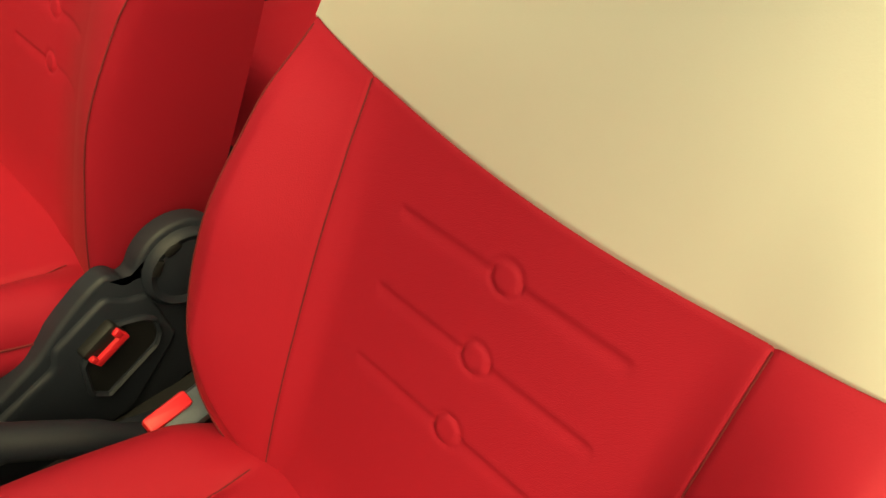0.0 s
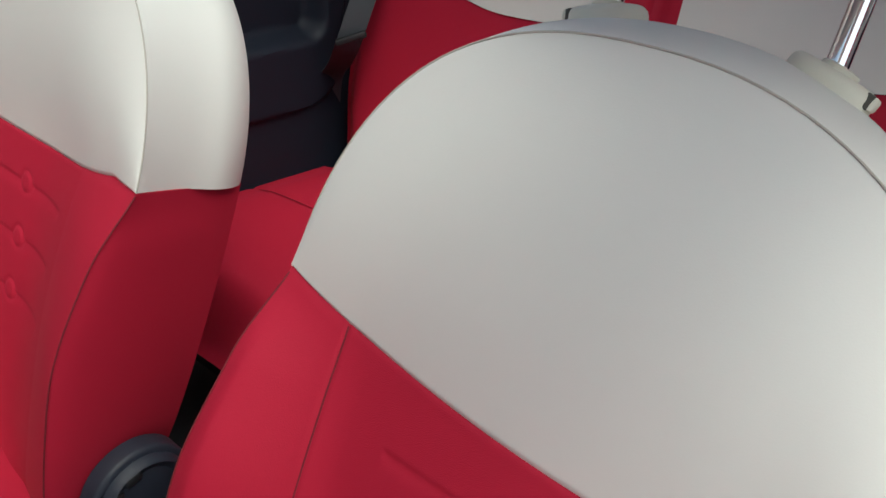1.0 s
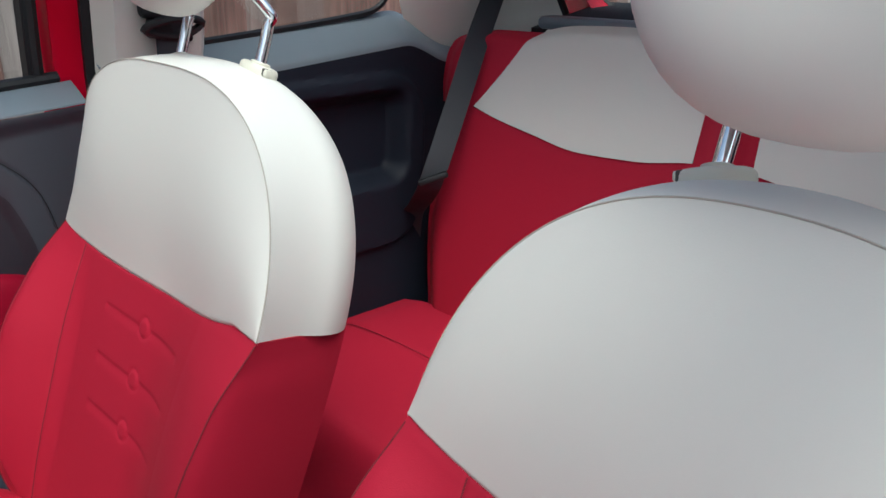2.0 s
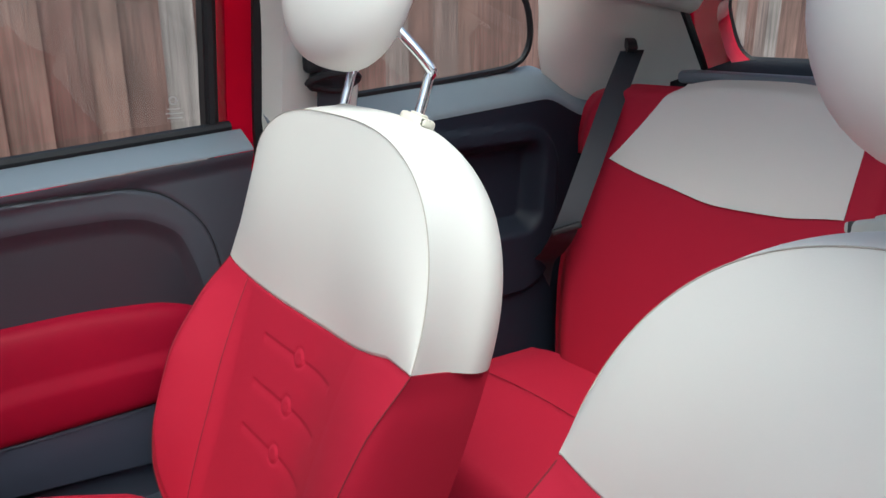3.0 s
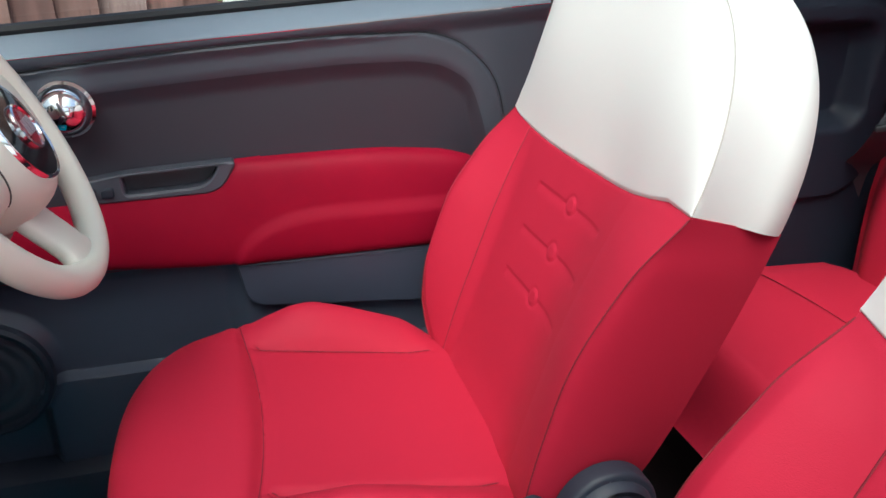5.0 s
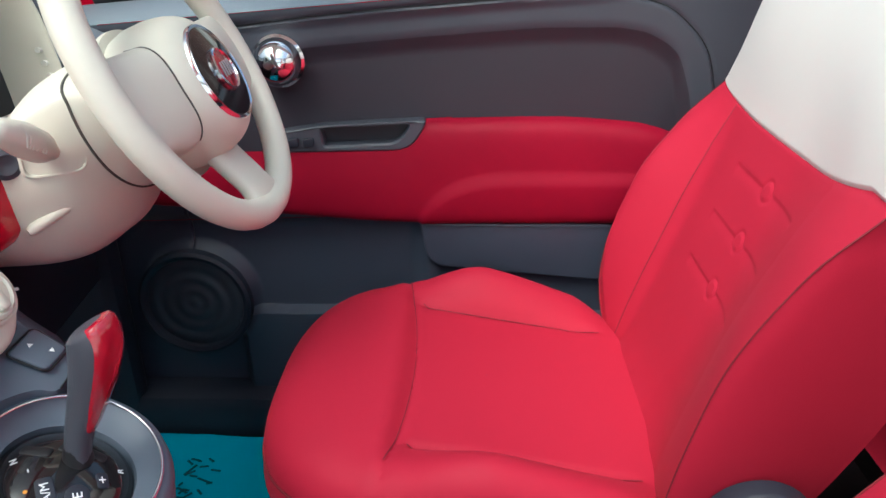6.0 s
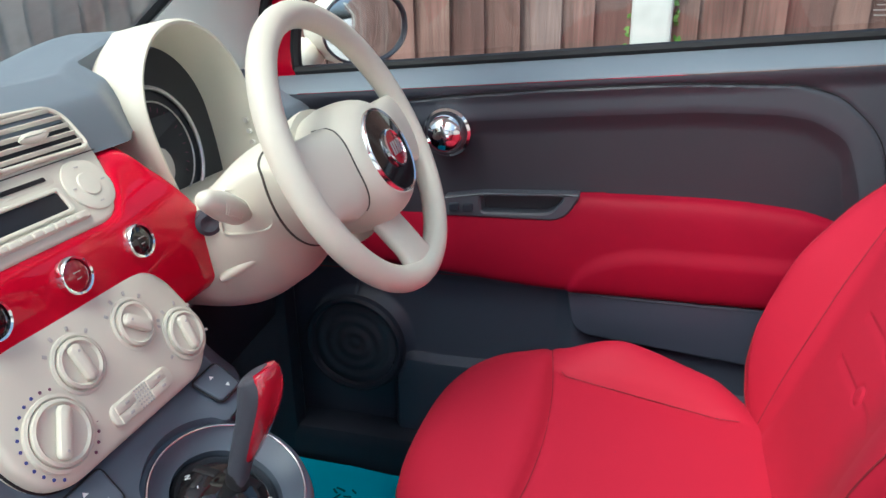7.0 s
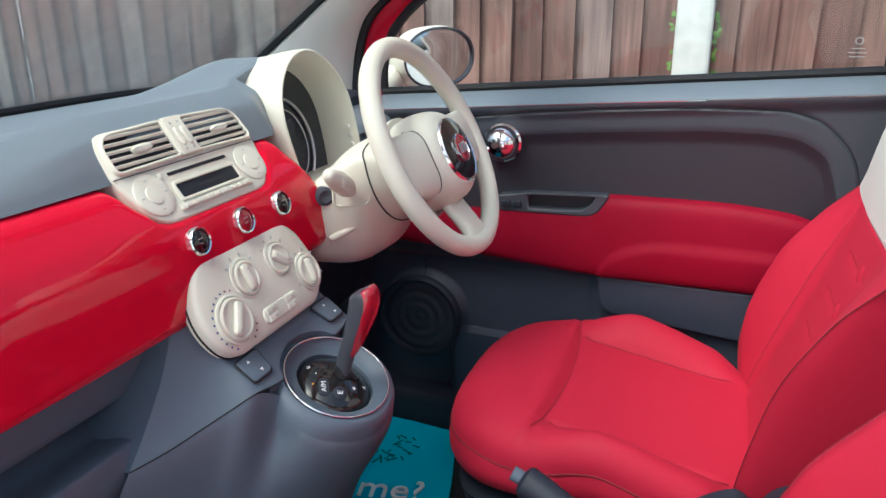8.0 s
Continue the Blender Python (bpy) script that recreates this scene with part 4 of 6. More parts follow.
def console_side(u, v):
    k = u * (len(FOOT) - 1) / (len(TOP) - 1)
    i = min(int(k), len(FOOT) - 2)
    p = TOP[u].lerp(SOFT[u], sm(v, 0.0, 0.30)).lerp(FOOT[i].lerp(FOOT[i + 1], k - i), v)
    out = Vector((p.x, p.y - 0.82, 0)).normalized()
    return p + out * (0.022 * math.sin(math.pi * v ** 0.7))


part("console_body", grid(console_side, list(range(len(TOP))), [v ** 1.4 for v in lin(0, 1, 30)]), GREY, console)
for side in (LOW[:WINGS + 1], LOW[-WINGS - 1:]):
    part("console_joint", tube([p + Vector((0, -0.0006, 0.0003)) for p in side], 0.0010, 6), BLACK, console)
# switches either side
for s in (-1, 1):
    wm = plane_at((-0.003 + s * 0.095, 0.6075, 0.8075), (1, 0, 0), (0, 0.80, 0.60))
    keys = [(-0.022 - 0.003 * s, 0.0175), (-0.018, -0.0175), (0.018, -0.0175), (0.022 - 0.003 * s, 0.0175)]
    sw = part("window_switch", plate(rpoly(keys, 0.006, 5), on(wm, 0, 0, 0.0030), 0.012, 0.0025), GREY, console, "grey electric window switch")
    gap = inset(rpoly(keys, 0.006, 5), -0.0012)
    part("switch_gap", tube([on(wm, 0, 0, 0.0002) @ Vector((p.x, p.y, 0)) for p in gap], 0.0011, 6, True), BLACK, sw)
    for dy in (-0.007, 0.007):
        part("arrow", prism([on(wm, -dy * 0.6, dy, 0.0031) @ Vector(p) for p in ((-0.003, 0, 0), (0.003, 0, 0), (0, 0.004 * (1 if dy > 0 else -1), 0))], on(wm, 0, 0).to_3x3() @ Vector((0, 0, 0.0006))), WHITE, sw, smooth=False)
# selector surround
part("chrome_rim", tube([GM @ Vector((q.x, q.y, 0.003)) for q in oval(0.0823, 0.0714, 64)], 0.0015, 10, True), CHROME, console, "thin chrome rim")
part("selector_bowl", loft([[GM @ Vector((cx + q.x, q.y, dz)) for q in oval(a, b, 64)] for cx, a, b, dz in ((0, 0.0825, 0.0716, 0.002), (0.001, 0.077, 0.068, -0.0035), (0.004, 0.063, 0.060, -0.011), (0.005, 0.0555, 0.0545, -0.0135), (0.005, 0.0545, 0.0535, -0.022))], False, False), GREY, console, "grey funnel round the selector dome")
DOME = [(0.0, 0.0), (0.012, -0.0006), (0.025, -0.0030), (0.036, -0.0068), (0.045, -0.0114), (0.051, -0.0160), (0.0540, -0.0210)]


def dome(dx, dy, lift=0.0):
    """A frame on the dome, leaning with its slope."""
    r = math.hypot(dx, dy)
    slope = math.degrees(math.atan2(interp(DOME, r - 0.002) - interp(DOME, r + 0.002), 0.004)) if r > 0.004 else 0.0
    tilt = Matrix.Rotation(radians(slope), 4, Vector((-dy, dx, 0)) if r > 0.004 else Vector((1, 0, 0)))
    return GM @ Matrix.Translation((0.005 + dx, dy, interp(DOME, r))) @ tilt @ Matrix.Translation((0, 0, lift))


gate = part("gate_plate", turned([(r + 0.0003, z) for r, z in reversed(DOME)], GM @ Matrix.Translation((0.005, 0, 0)), 56), GLOSS_BLACK, console, "glossy black selector dome")
for a, b, w, h in ((0.004, 0.030, 0.012, 0.026), (0.020, 0.012, 0.022, 0.010), (-0.012, 0.030, 0.018, 0.008), (0.020, -0.012, 0.012, 0.020)):
    part("gate_slot", box(dome(a, b, -0.0022), w, h, 0.006, 0.003), BLACK, gate)
TURN = pose(0, 0, 0, 0, 0, 38)
key = part("mode_key", plate(rpoly([(-0.013, -0.007), (0.013, -0.007), (0.013, 0.007), (-0.013, 0.007)], 0.005, 4), dome(-0.031, 0.004, 0.0012) @ TURN, 0.006, 0.001), DARK, gate)
words("A/M", dome(-0.031, 0.004, 0.0013) @ TURN, 0.0095, WHITE, key, "lettering", bend=0.0003)
key = part("mode_key", turned([(0.0095, -0.004), (0.0095, 0.0006), (0.0080, 0.0014), (0.002, 0.0014)], dome(-0.024, -0.018), 28), DARK, gate)
words("E", dome(-0.024, -0.018, 0.0016) @ TURN, 0.011, WHITE, key, "lettering", bend=0.0003)
key = part("mode_key", plate(rpoly([(-0.007, -0.005), (0.007, -0.005), (0.007, 0.005), (-0.007, 0.005)], 0.003, 4), dome(-0.002, -0.028, 0.0010) @ TURN, 0.006, 0.001), DARK, gate)
words("+", dome(-0.002, -0.028, 0.0011) @ TURN, 0.012, WHITE, key, "lettering", bend=0.0003)
words("-", dome(-0.018, 0.026, 0.0002) @ TURN, 0.012, WHITE, gate, "lettering", bend=0.0003)
words("R", dome(0.018, -0.036, 0.0002) @ TURN, 0.008, WHITE, gate, "lettering", bend=0.0003)
words("N", dome(-0.010, 0.040, 0.0002) @ TURN, 0.008, WHITE, gate, "lettering", bend=0.0003)
part("gate_lamp", turned([(0.0018, 0), (0.001, 0.0008)], dome(-0.034, 0.018), 10), AMBER, gate)

selector = thing("gear_selector", (0.01, 0.545, 0.74), "grey gear selector with a glossy red front insert", "gear lever")
spine = curve([(0.008, 0.544, 0.748), (0.010, 0.538, 0.778), (0.010, 0.526, 0.808), (0.007, 0.511, 0.846), (0.005, 0.504, 0.874), (0.005, 0.508, 0.886)], 6)
k = len(spine)
rows = []
for i, p in enumerate(spine):
    f = i / (k - 1)
    w = interp([(0, 0.009), (0.22, 0.0105), (0.4, 0.013), (0.75, 0.0172), (0.9, 0.0170), (0.97, 0.012), (1, 0.004)], f)
    d = (spine[min(i + 1, k - 1)] - spine[max(i - 1, 0)]).normalized()
    b = d.cross(Vector((1, 0, 0))).normalized()
    rows.append([p + Vector((1, 0, 0)) * q.x * w + b * q.y * w * 1.05 for q in oval(1, 1, 24, 0, 0, 2.4)])
part("grip", loft(rows), GREY_DOOR, selector, "dark grey handgrip")
rows = []
for i, p in enumerate(spine):
    f = i / (k - 1)
    if 0.22 < f < 0.985:
        w = interp([(0.22, 0.004), (0.27, 0.0100), (0.36, 0.0122), (0.75, 0.0176), (0.9, 0.0174), (0.97, 0.012), (1, 0.005)], f)
        d = (spine[min(i + 1, k - 1)] - spine[max(i - 1, 0)]).normalized()
        b = d.cross(Vector((1, 0, 0))).normalized()
        b = b if b.y < 0 else -b
        rows.append([p + Vector((1, 0, 0)) * (q.x * 0.98 + 0.06) * w + b * (q.y * 0.80 + 0.36) * w for q in oval(1, 1, 24, 0, 0, 2.4)])
part("grip_insert", loft(rows), BADGE, selector, "glossy red painted insert")
part("collar", loft([[Vector((0.010 + q.x, 0.5445 + q.y - 0.004 * f, 0.752 + 0.026 * f)) for q in oval(0.013 - 0.004 * f, 0.013 - 0.004 * f, 20)] for f in lin(0, 1, 4)]), BLACK, selector)

# ---- steering column, wheel and instruments ----
WC = Vector((0.342, 0.533, 1.0075))
WM = plane_at(WC, (1, 0, 0), (0, math.sin(radians(27)), math.cos(radians(27))))
wheel = thing("steering_wheel", WC, "ivory three-spoke steering wheel with a dark round hub badge", "steering wheel")
rimpts = [WM @ Vector((0.1742 * math.cos(q), 0.1742 * math.sin(q), 0)) for q in lin(0, 2 * math.pi, 73)[:-1]]
part("rim", tube(rimpts, 0.0167, 16, True), IVORY, wheel, "smooth ivory rim")
# deep rounded airbag cover, a body of its own between the two arms
DRUM = [(-0.046, 0.0855), (-0.030, 0.0885), (-0.012, 0.0870), (0.0, 0.0845), (0.010, 0.0812), (0.018, 0.0770), (0.024, 0.0722), (0.0285, 0.0665), (0.0315, 0.0600), (0.0335, 0.050), (0.0345, 0.030), (0.0348, 0.006)]
HY0 = -0.019
part("hub_pad", loft([[WM @ Vector((q.x, HY0 + q.y, z)) for q in oval(r, r * 0.93, 72)] for z, r in DRUM], False, True), IVORY, wheel, "deep rounded ivory airbag cover")
part("hub_skirt", loft([[WM @ Vector((q.x, HY0 + q.y, z)) for q in oval(r, r * 0.95, 56)] for z, r in ((-0.075, 0.080), (-0.066, 0.092), (-0.052, 0.0945), (-0.046, 0.0935), (-0.046, 0.080))], False, False), IVORY, wheel)


def arm_section(x):
    """Middle, half height, front and back of an arm at that distance from the axis."""
    f = (x - 0.050) / 0.122
    low = -0.071 + 0.012 * sm(f, 0.25, 0.7) - 0.014 * sm(f, 0.80, 1.0)
    top = 0.041 + 0.003 * sm(f, 0.85, 1.0)
    return (top + low) / 2, (top - low) / 2, 0.0205 - 0.0125 * sm(f, 0.1, 1.0), -0.058 + 0.046 * sm(f, 0.0, 0.9)


def arm(s):
    rows = []
    for x in lin(0.050, 0.172, 22):
        cy, hy, front, back = arm_section(x)
        rows.append([WM @ Vector((s * x, cy + q.y * hy, (front + back) / 2 + q.x * (front - back) / 2)) for q in oval(1, 1, 40, 0, 0, 2.5)])
    return loft(rows)


def arm_front(x, y):
    cy, hy, front, back = arm_section(max(0.05, x))
    k = max(0.0, 1 - min(1.0, abs(y - cy) / hy) ** 2.5) ** 0.4
    return (front + back) / 2 + k * (front - back) / 2


def meeting(a):
    """Where an arm's surface meets the cover, at that angle."""
    lo, hi = -0.046, 0.033
    for _ in range(30):
        z = (lo + hi) / 2
        r = interp(DRUM, z)
        x, y = r * math.cos(a), HY0 + 0.93 * r * math.sin(a)
        lo, hi = (z, hi) if arm_front(x, y) > z else (lo, z)
    return Vector((x, y, z))


def low_spoke():
    rows = []
    for f in lin(0, 1, 14):
        w = 0.034 - 0.002 * f + 0.016 * sm(f, 0.7, 1.0)
        rows.append([WM @ Vector((q.x * w, -0.072 - 0.102 * f, -0.020 + 0.018 * sm(f, 0.0, 0.9) + q.y * 0.0115)) for q in oval(1, 1, 28, 0, 0, 2.8)])
    return loft(rows)


for s in (-1, 1):
    spoke = part("spoke", arm(s), IVORY, wheel, "broad ivory side arm")
    joint = [meeting(radians(a)) for a in lin(-38, 48, 44)]
    part("joint_line", tube([WM @ Vector((s * (p.x + 0.0004), p.y, p.z + 0.0002)) for p in joint], 0.0011, 6), SHADOW_GAP, spoke)
part("spoke", low_spoke(), IVORY, wheel)
bm_ = on(WM, -0.002, -0.020, 0.0352)
part("badge_field", turned([(0.052, -0.006), (0.051, 0.001), (0.03, 0.004), (0.002, 0.005)], bm_, 48), GLOSS_BLACK, wheel, "dark round badge field")
part("badge_ring", turned([(0.0555, -0.008), (0.0553, 0.0), (0.0540, 0.0018), (0.0515, 0.001)], bm_, 48, cap=False), CHROME, wheel, "chrome badge ring")
emb = part("emblem", turned([(0.022, 0.003), (0.0215, 0.007), (0.002, 0.0085)], bm_, 40), BADGE, wheel, "round red emblem with chrome edge")
part("emblem_ring", turned([(0.0245, 0.002), (0.0245, 0.008), (0.0225, 0.009), (0.0215, 0.007)], bm_, 40, cap=False), CHROME, emb)
for i in range(4):
    part("emblem_bar", box(on(bm_, -0.0105 + 0.007 * i, 0, 0.0085) @ pose(0, 0, 0, 0, 0, -8), 0.0035, 0.017, 0.0012, 0.0005), SATIN, emb)

column = thing("steering_column", (0.335, 0.68, 0.9), "ivory steering column cowl with a stalk and keyhole panel", "column")
COWL = [(0.570, 1.000, 0.106, 0.096, 0.024, 2.0), (0.592, 1.000, 0.1225, 0.114, 0.026, 2.0), (0.600, 1.000, 0.1260, 0.118, 0.026, 2.0), (0.630, 0.985, 0.138, 0.152, 0.030, 2.3), (0.660, 0.960, 0.150, 0.147, 0.024, 2.7), (0.700, 0.935, 0.168, 0.123, 0.018, 3.0), (0.780, 0.920, 0.168, 0.110, 0.020, 3.0)]


def cowl_ring(y):
    """Cross-section of the cowl: flat above, deep and round below."""
    cz, hx, low, up, p = [interp([(r[0], r[k]) for r in COWL], y) for k in (1, 2, 3, 4, 5)]
    out = []
    for i in range(80):
        a = 2 * math.pi * i / 80
        c, n = math.cos(a), math.sin(a)
        e = p if n < 0 else 3.0
        out.append(Vector((0.340 + hx * math.copysign(abs(c) ** (2 / p), c), y + 0.02 * n, cz + (low if n < 0 else up) * math.copysign(abs(n) ** (2 / e), n))))
    return out


part("cowl", loft([cowl_ring(y) for y in lin(0.570, 0.78, 40)]), IVORY, column, "rounded ivory column cowl")
part("cowl_ring", tube([r + Vector((0, -0.001, 0)) for r in cowl_ring(0.600)], 0.0014, 6, True), SHADOW_GAP, column)
SOCK = plane_at((0.2085, 0.6195, 0.960), (0.55, -0.83, 0), UPZ)
socket = part("stalk_socket", ring_plate(rpoly([(-0.032, -0.028), (0.028, -0.028), (0.028, 0.028), (-0.032, 0.028)], 0.012, 6), rpoly([(-0.028, -0.024), (0.024, -0.024), (0.024, 0.024), (-0.028, 0.024)], 0.010, 6), SOCK, 0.03, 0.003), IVORY, column, "raised rim round the stalk opening")
part("socket_floor", plate(rpoly([(-0.029, -0.025), (0.025, -0.025), (0.025, 0.025), (-0.029, 0.025)], 0.010, 6), on(SOCK, 0, 0, -0.008), 0.03, 0.002), IVORY, socket)
part("socket_slot", plate(oval(0.012, 0.010, 24, 0.006, 0.008), on(SOCK, 0, 0, -0.0070), 0.004, 0.001), BLACK, socket)
stalk = part("stalk", tube(curve([(0.250, 0.640, 0.946), (0.205, 0.622, 0.958), (0.160, 0.608, 0.978), (0.118, 0.600, 0.999), (0.092, 0.597, 1.012)], 5), [0.009] * 7 + [0.011, 0.014] + [0.0155] * 5 + [0.0145, 0.0135, 0.0125, 0.0115, 0.010, 0.008, 0.003], 20), IVORY, column, "fat ivory control stalk")
for i in range(7):
    part("stalk_rib", tube([(0.152 - 0.0055 * i, 0.5945 - 0.0008 * i, 0.992 + 0.0026 * i), (0.152 - 0.0055 * i, 0.5910 - 0.0008 * i, 0.982 + 0.0026 * i), (0.152 - 0.0055 * i, 0.5935 - 0.0008 * i, 0.972 + 0.0026 * i)], 0.0010, 5), IVORY, stalk)
part("tilt_lever", tube(curve([(0.192, 0.655, 0.879), (0.212, 0.637, 0.889), (0.231, 0.620, 0.899)], 4), [0.0045] + [0.0062] * 7 + [0.0045], 10), IVORY, column)
part("ignition_cap", turned([(0.016, -0.01), (0.015, 0.004), (0.010, 0.006), (0.002, 0.003)], plane_at((0.190, 0.659, 0.950), (0.7, -0.7, 0), UPZ), 24), GREY_DOOR, column)
part("cowl_mark", prism([Vector((0.326, 0.632, 0.826)), Vector((0.342, 0.632, 0.830)), Vector((0.336, 0.630, 0.842))], (0, 0.02, 0)), IVORY_TRIM, column, smooth=False)

cluster = thing("instrument_cluster", (0.335, 0.75, 1.05), "round instrument binnacle under an ivory arched hood", "instruments")
HC = Vector((0.335, 0.738, 1.045))
HM = plane_at(HC, (1, 0, 0), (0, 0.24, 1))


def hood_arch(r, foot):
    """An arch of that radius on two legs that draw in towards the column."""
    legs = [(foot + (r - foot) * math.cos(math.pi / 2 * k / 6) ** 0.8, -0.025 * k) for k in range(6, 0, -1)]
    return [Vector(p) for p in legs] + [Vector((r * math.cos(q), r * math.sin(q))) for q in lin(0, math.pi, 41)] + [Vector((-x, y)) for x, y in reversed(legs)]


rows = []
for r, foot, dz in ((0.121, 0.096, -0.110), (0.121, 0.095, -0.080), (0.120, 0.092, -0.040), (0.1185, 0.090, -0.010), (0.1170, 0.088, -0.003), (0.1140, 0.085, 0.001), (0.1105, 0.082, 0.000), (0.1080, 0.079, -0.006), (0.1035, 0.075, -0.030), (0.0985, 0.070, -0.060), (0.0945, 0.066, -0.085)):
    rows.append([HM @ Vector((p.x, p.y, dz)) for p in hood_arch(r, foot)])
bm = bmesh.new()
vr = [[bm.verts.new(p) for p in r] for r in rows]
for a, b in zip(vr, vr[1:]):
    for i in range(len(a) - 1):
        bm.faces.new((a[i], a[i + 1], b[i + 1], b[i]))
part("hood", bm, IVORY, cluster, "arched ivory instrument hood")
for k in range(3):
    part("hood_button", plate(oval(0.0045, 0.0035, 16), plane_at(HM @ Vector((0.1035, -0.030 - 0.016 * k, -0.012)), (0.25, 0.95, 0), UPZ), 0.004, 0.001), IVORY_TRIM, cluster, "small ivory trip button")
dm = on(HM, 0, -0.005, -0.085)
dial = part("dial_face", turned([(0.110, -0.004), (0.104, 0.0), (0.006, 0.001)], dm, 48), GLOSS_BLACK, cluster, "dark dial behind its cover")
part("dial_glass", plate(hood_arch(0.104, 0.077), on(HM, 0, 0, -0.066), 0.003, 0.0005), SCREEN, cluster, "dark tinted instrument cover")
for r in (0.082, 0.064):
    part("dial_ring", tube([on(HM, -0.032, -0.034, -0.062) @ Vector((r * math.cos(q), r * math.sin(q), 0)) for q in lin(0, 2 * math.pi, 49)[:-1]], 0.0030 if r > 0.07 else 0.0012, 8, True), SATIN, dial, "satin dial ring")
for i in range(20):
    q = radians(-40 + 13 * i)
    part("dial_mark", box(on(HM, -0.032 + 0.055 * math.cos(q), -0.034 + 0.055 * math.sin(q), -0.0655) @ pose(0, 0, 0, 0, 0, math.degrees(q)), 0.006, 0.0012, 0.0008, 0.0003), RED_DOT, dial)
part("dial_centre", plate(oval(0.017, 0.022, 28), on(HM, -0.030, -0.052, -0.0640), 0.004, 0.001), PRINT, dial, "grey dial centre")

# ---- floor mat, handbrake, buckles ----
mat_ = thing("floor_mat", (0.42, 0.62, FLOOR + 0.03), "teal printed paper mat on the driver's footwell carpet", "floor mat")
MZ = FLOOR + 0.022


def mz(x, y):
    return MZ + 0.005 * noise.noise(Vector((x * 9, y * 9, 1))) + 0.002 * noise.noise(Vector((x * 30, y * 25, 2)))


part("sheet", grid(lambda u, v: Vector((0.20 + 0.430 * u, 0.50 + 0.10 * u ** 1.5 * (1 - v) + 0.40 * v, mz(0.2 + 0.43 * u, 0.5 + 0.4 * v))), lin(0, 1, 40), lin(0, 1, 40)), MAT_BLUE, mat_)
words("me?", plane_at((0.366, 0.646, MZ + 0.008), (0.20, -0.98, 0), (0.98, 0.20, 0)), 0.088, WHITE, mat_, "lettering", bend=0.002)
for i in range(26):
    c = Vector((random.gauss(0.50, 0.035), random.gauss(0.70, 0.035), MZ + 0.0062))
    a = random.uniform(0, 3.14)
    part("scuff", box(plane_at(c, (math.cos(a), math.sin(a), 0), (-math.sin(a), math.cos(a), 0)), random.uniform(0.01, 0.03), 0.004, 0.0012, 0.0005), SMUDGE, mat_)

brake = thing("handbrake", (0.0, 0.1, 0.5), "black handbrake lever between the front seats", "handbrake")
part("lever", tube(curve([(-0.052, 0.030, 0.500), (-0.036, 0.11, 0.562), (-0.010, 0.20, 0.612), (0.007, 0.262, 0.637), (0.013, 0.288, 0.646)], 6), [0.015] * 6 + [0.018] * 6 + [0.021] * 6 + [0.022] * 5 + [0.019, 0.015], 20), DARK, brake)
part("lever_shroud", tube(curve([(-0.030, 0.276, 0.590), (-0.004, 0.235, 0.588), (0.020, 0.170, 0.560)], 6), [0.012] + [0.020] * 11 + [0.018], 18), GREY, brake, "grey shroud beside the lever")
part("release_button", turned([(0.010, -0.01), (0.010, 0.006), (0.006, 0.009)], plane_at((0.015, 0.293, 0.648), (1, 0, 0), (0, -0.4, 0.9)), 18), GREY, brake)
part("gaiter", loft([[Vector((-0.012 + q.x, 0.04 + q.y + 0.05 * f, 0.43 + 0.07 * f)) for q in oval(0.07 - 0.04 * f, 0.10 - 0.06 * f, 24, 0, 0, 2.6)] for f in lin(0, 1, 6)]), DARK, brake)

# ---- front seats ----
REC = radians(20)
SN, SU = Vector((0, math.cos(REC), math.sin(REC))), Vector((0, -math.sin(REC), math.cos(REC)))
SO = Vector((0.340, -0.010, 0.600))
TALL, LINE, SHIFT, WIDE, HEADX, ESH = 0.0, 0.0, 0.0, 0.0, 0.0, 0.0


def sp3(h, off, s):
    h *= 1 + WIDE / 0.24 * sm(s, 0.10, 0.36)
    return SO + Vector((h, 0, 0)) + SN * off + SU * s


HP = [(-0.10, 0.13), (-0.06, 0.165), (-0.03, 0.190), (0.0, 0.208), (0.04, 0.222), (0.10, 0.234), (0.19, 0.242), (0.285, 0.241), (0.36, 0.229)]
OP = [(-0.10, -0.02), (-0.06, 0.0), (-0.03, 0.018), (0.0, 0.034), (0.04, 0.048), (0.10, 0.056), (0.19, 0.054), (0.285, 0.030), (0.36, 0.0)]
AMP = [(-0.10, 0.0), (-0.05, 0.022), (0.0, 0.044), (0.04, 0.056), (0.10, 0.064), (0.19, 0.062), (0.285, 0.036), (0.345, 0.006), (0.37, 0.0)]
HB = [(-0.10, 0.17), (0.0, 0.212), (0.08, 0.232), (0.156, 0.243), (0.25, 0.242), (0.365, 0.227)]
SEAM = 0.158


HP_IN = [(-0.10, 0.228), (-0.03, 0.242), (0.0, 0.248), (0.10, 0.259), (0.19, 0.265), (0.285, 0.270), (0.36, 0.280)]
OP_IN = [(-0.10, 0.0), (-0.03, 0.030), (0.0, 0.043), (0.10, 0.064), (0.19, 0.074), (0.285, 0.064), (0.36, 0.041)]
HB_IN = HB[:3] + [(0.156, 0.240), (0.25, 0.242), (0.365, 0.241)]


def inner(k):
    """The side of the driver's seat that faces the console."""
    return SO.x > 0 and k < 0


def hpf(k, s):
    """Half width of the backrest's face; the driver's seat reaches further in."""
    wide = 0.008 * math.exp(-((s - 0.12) / 0.08) ** 2) if SO.x < 0 and k > 0 else 0.0
    return wide + interp(HP_IN if inner(k) else HP, s)


def opf(k, s):
    return interp(OP_IN if inner(k) else OP, s)


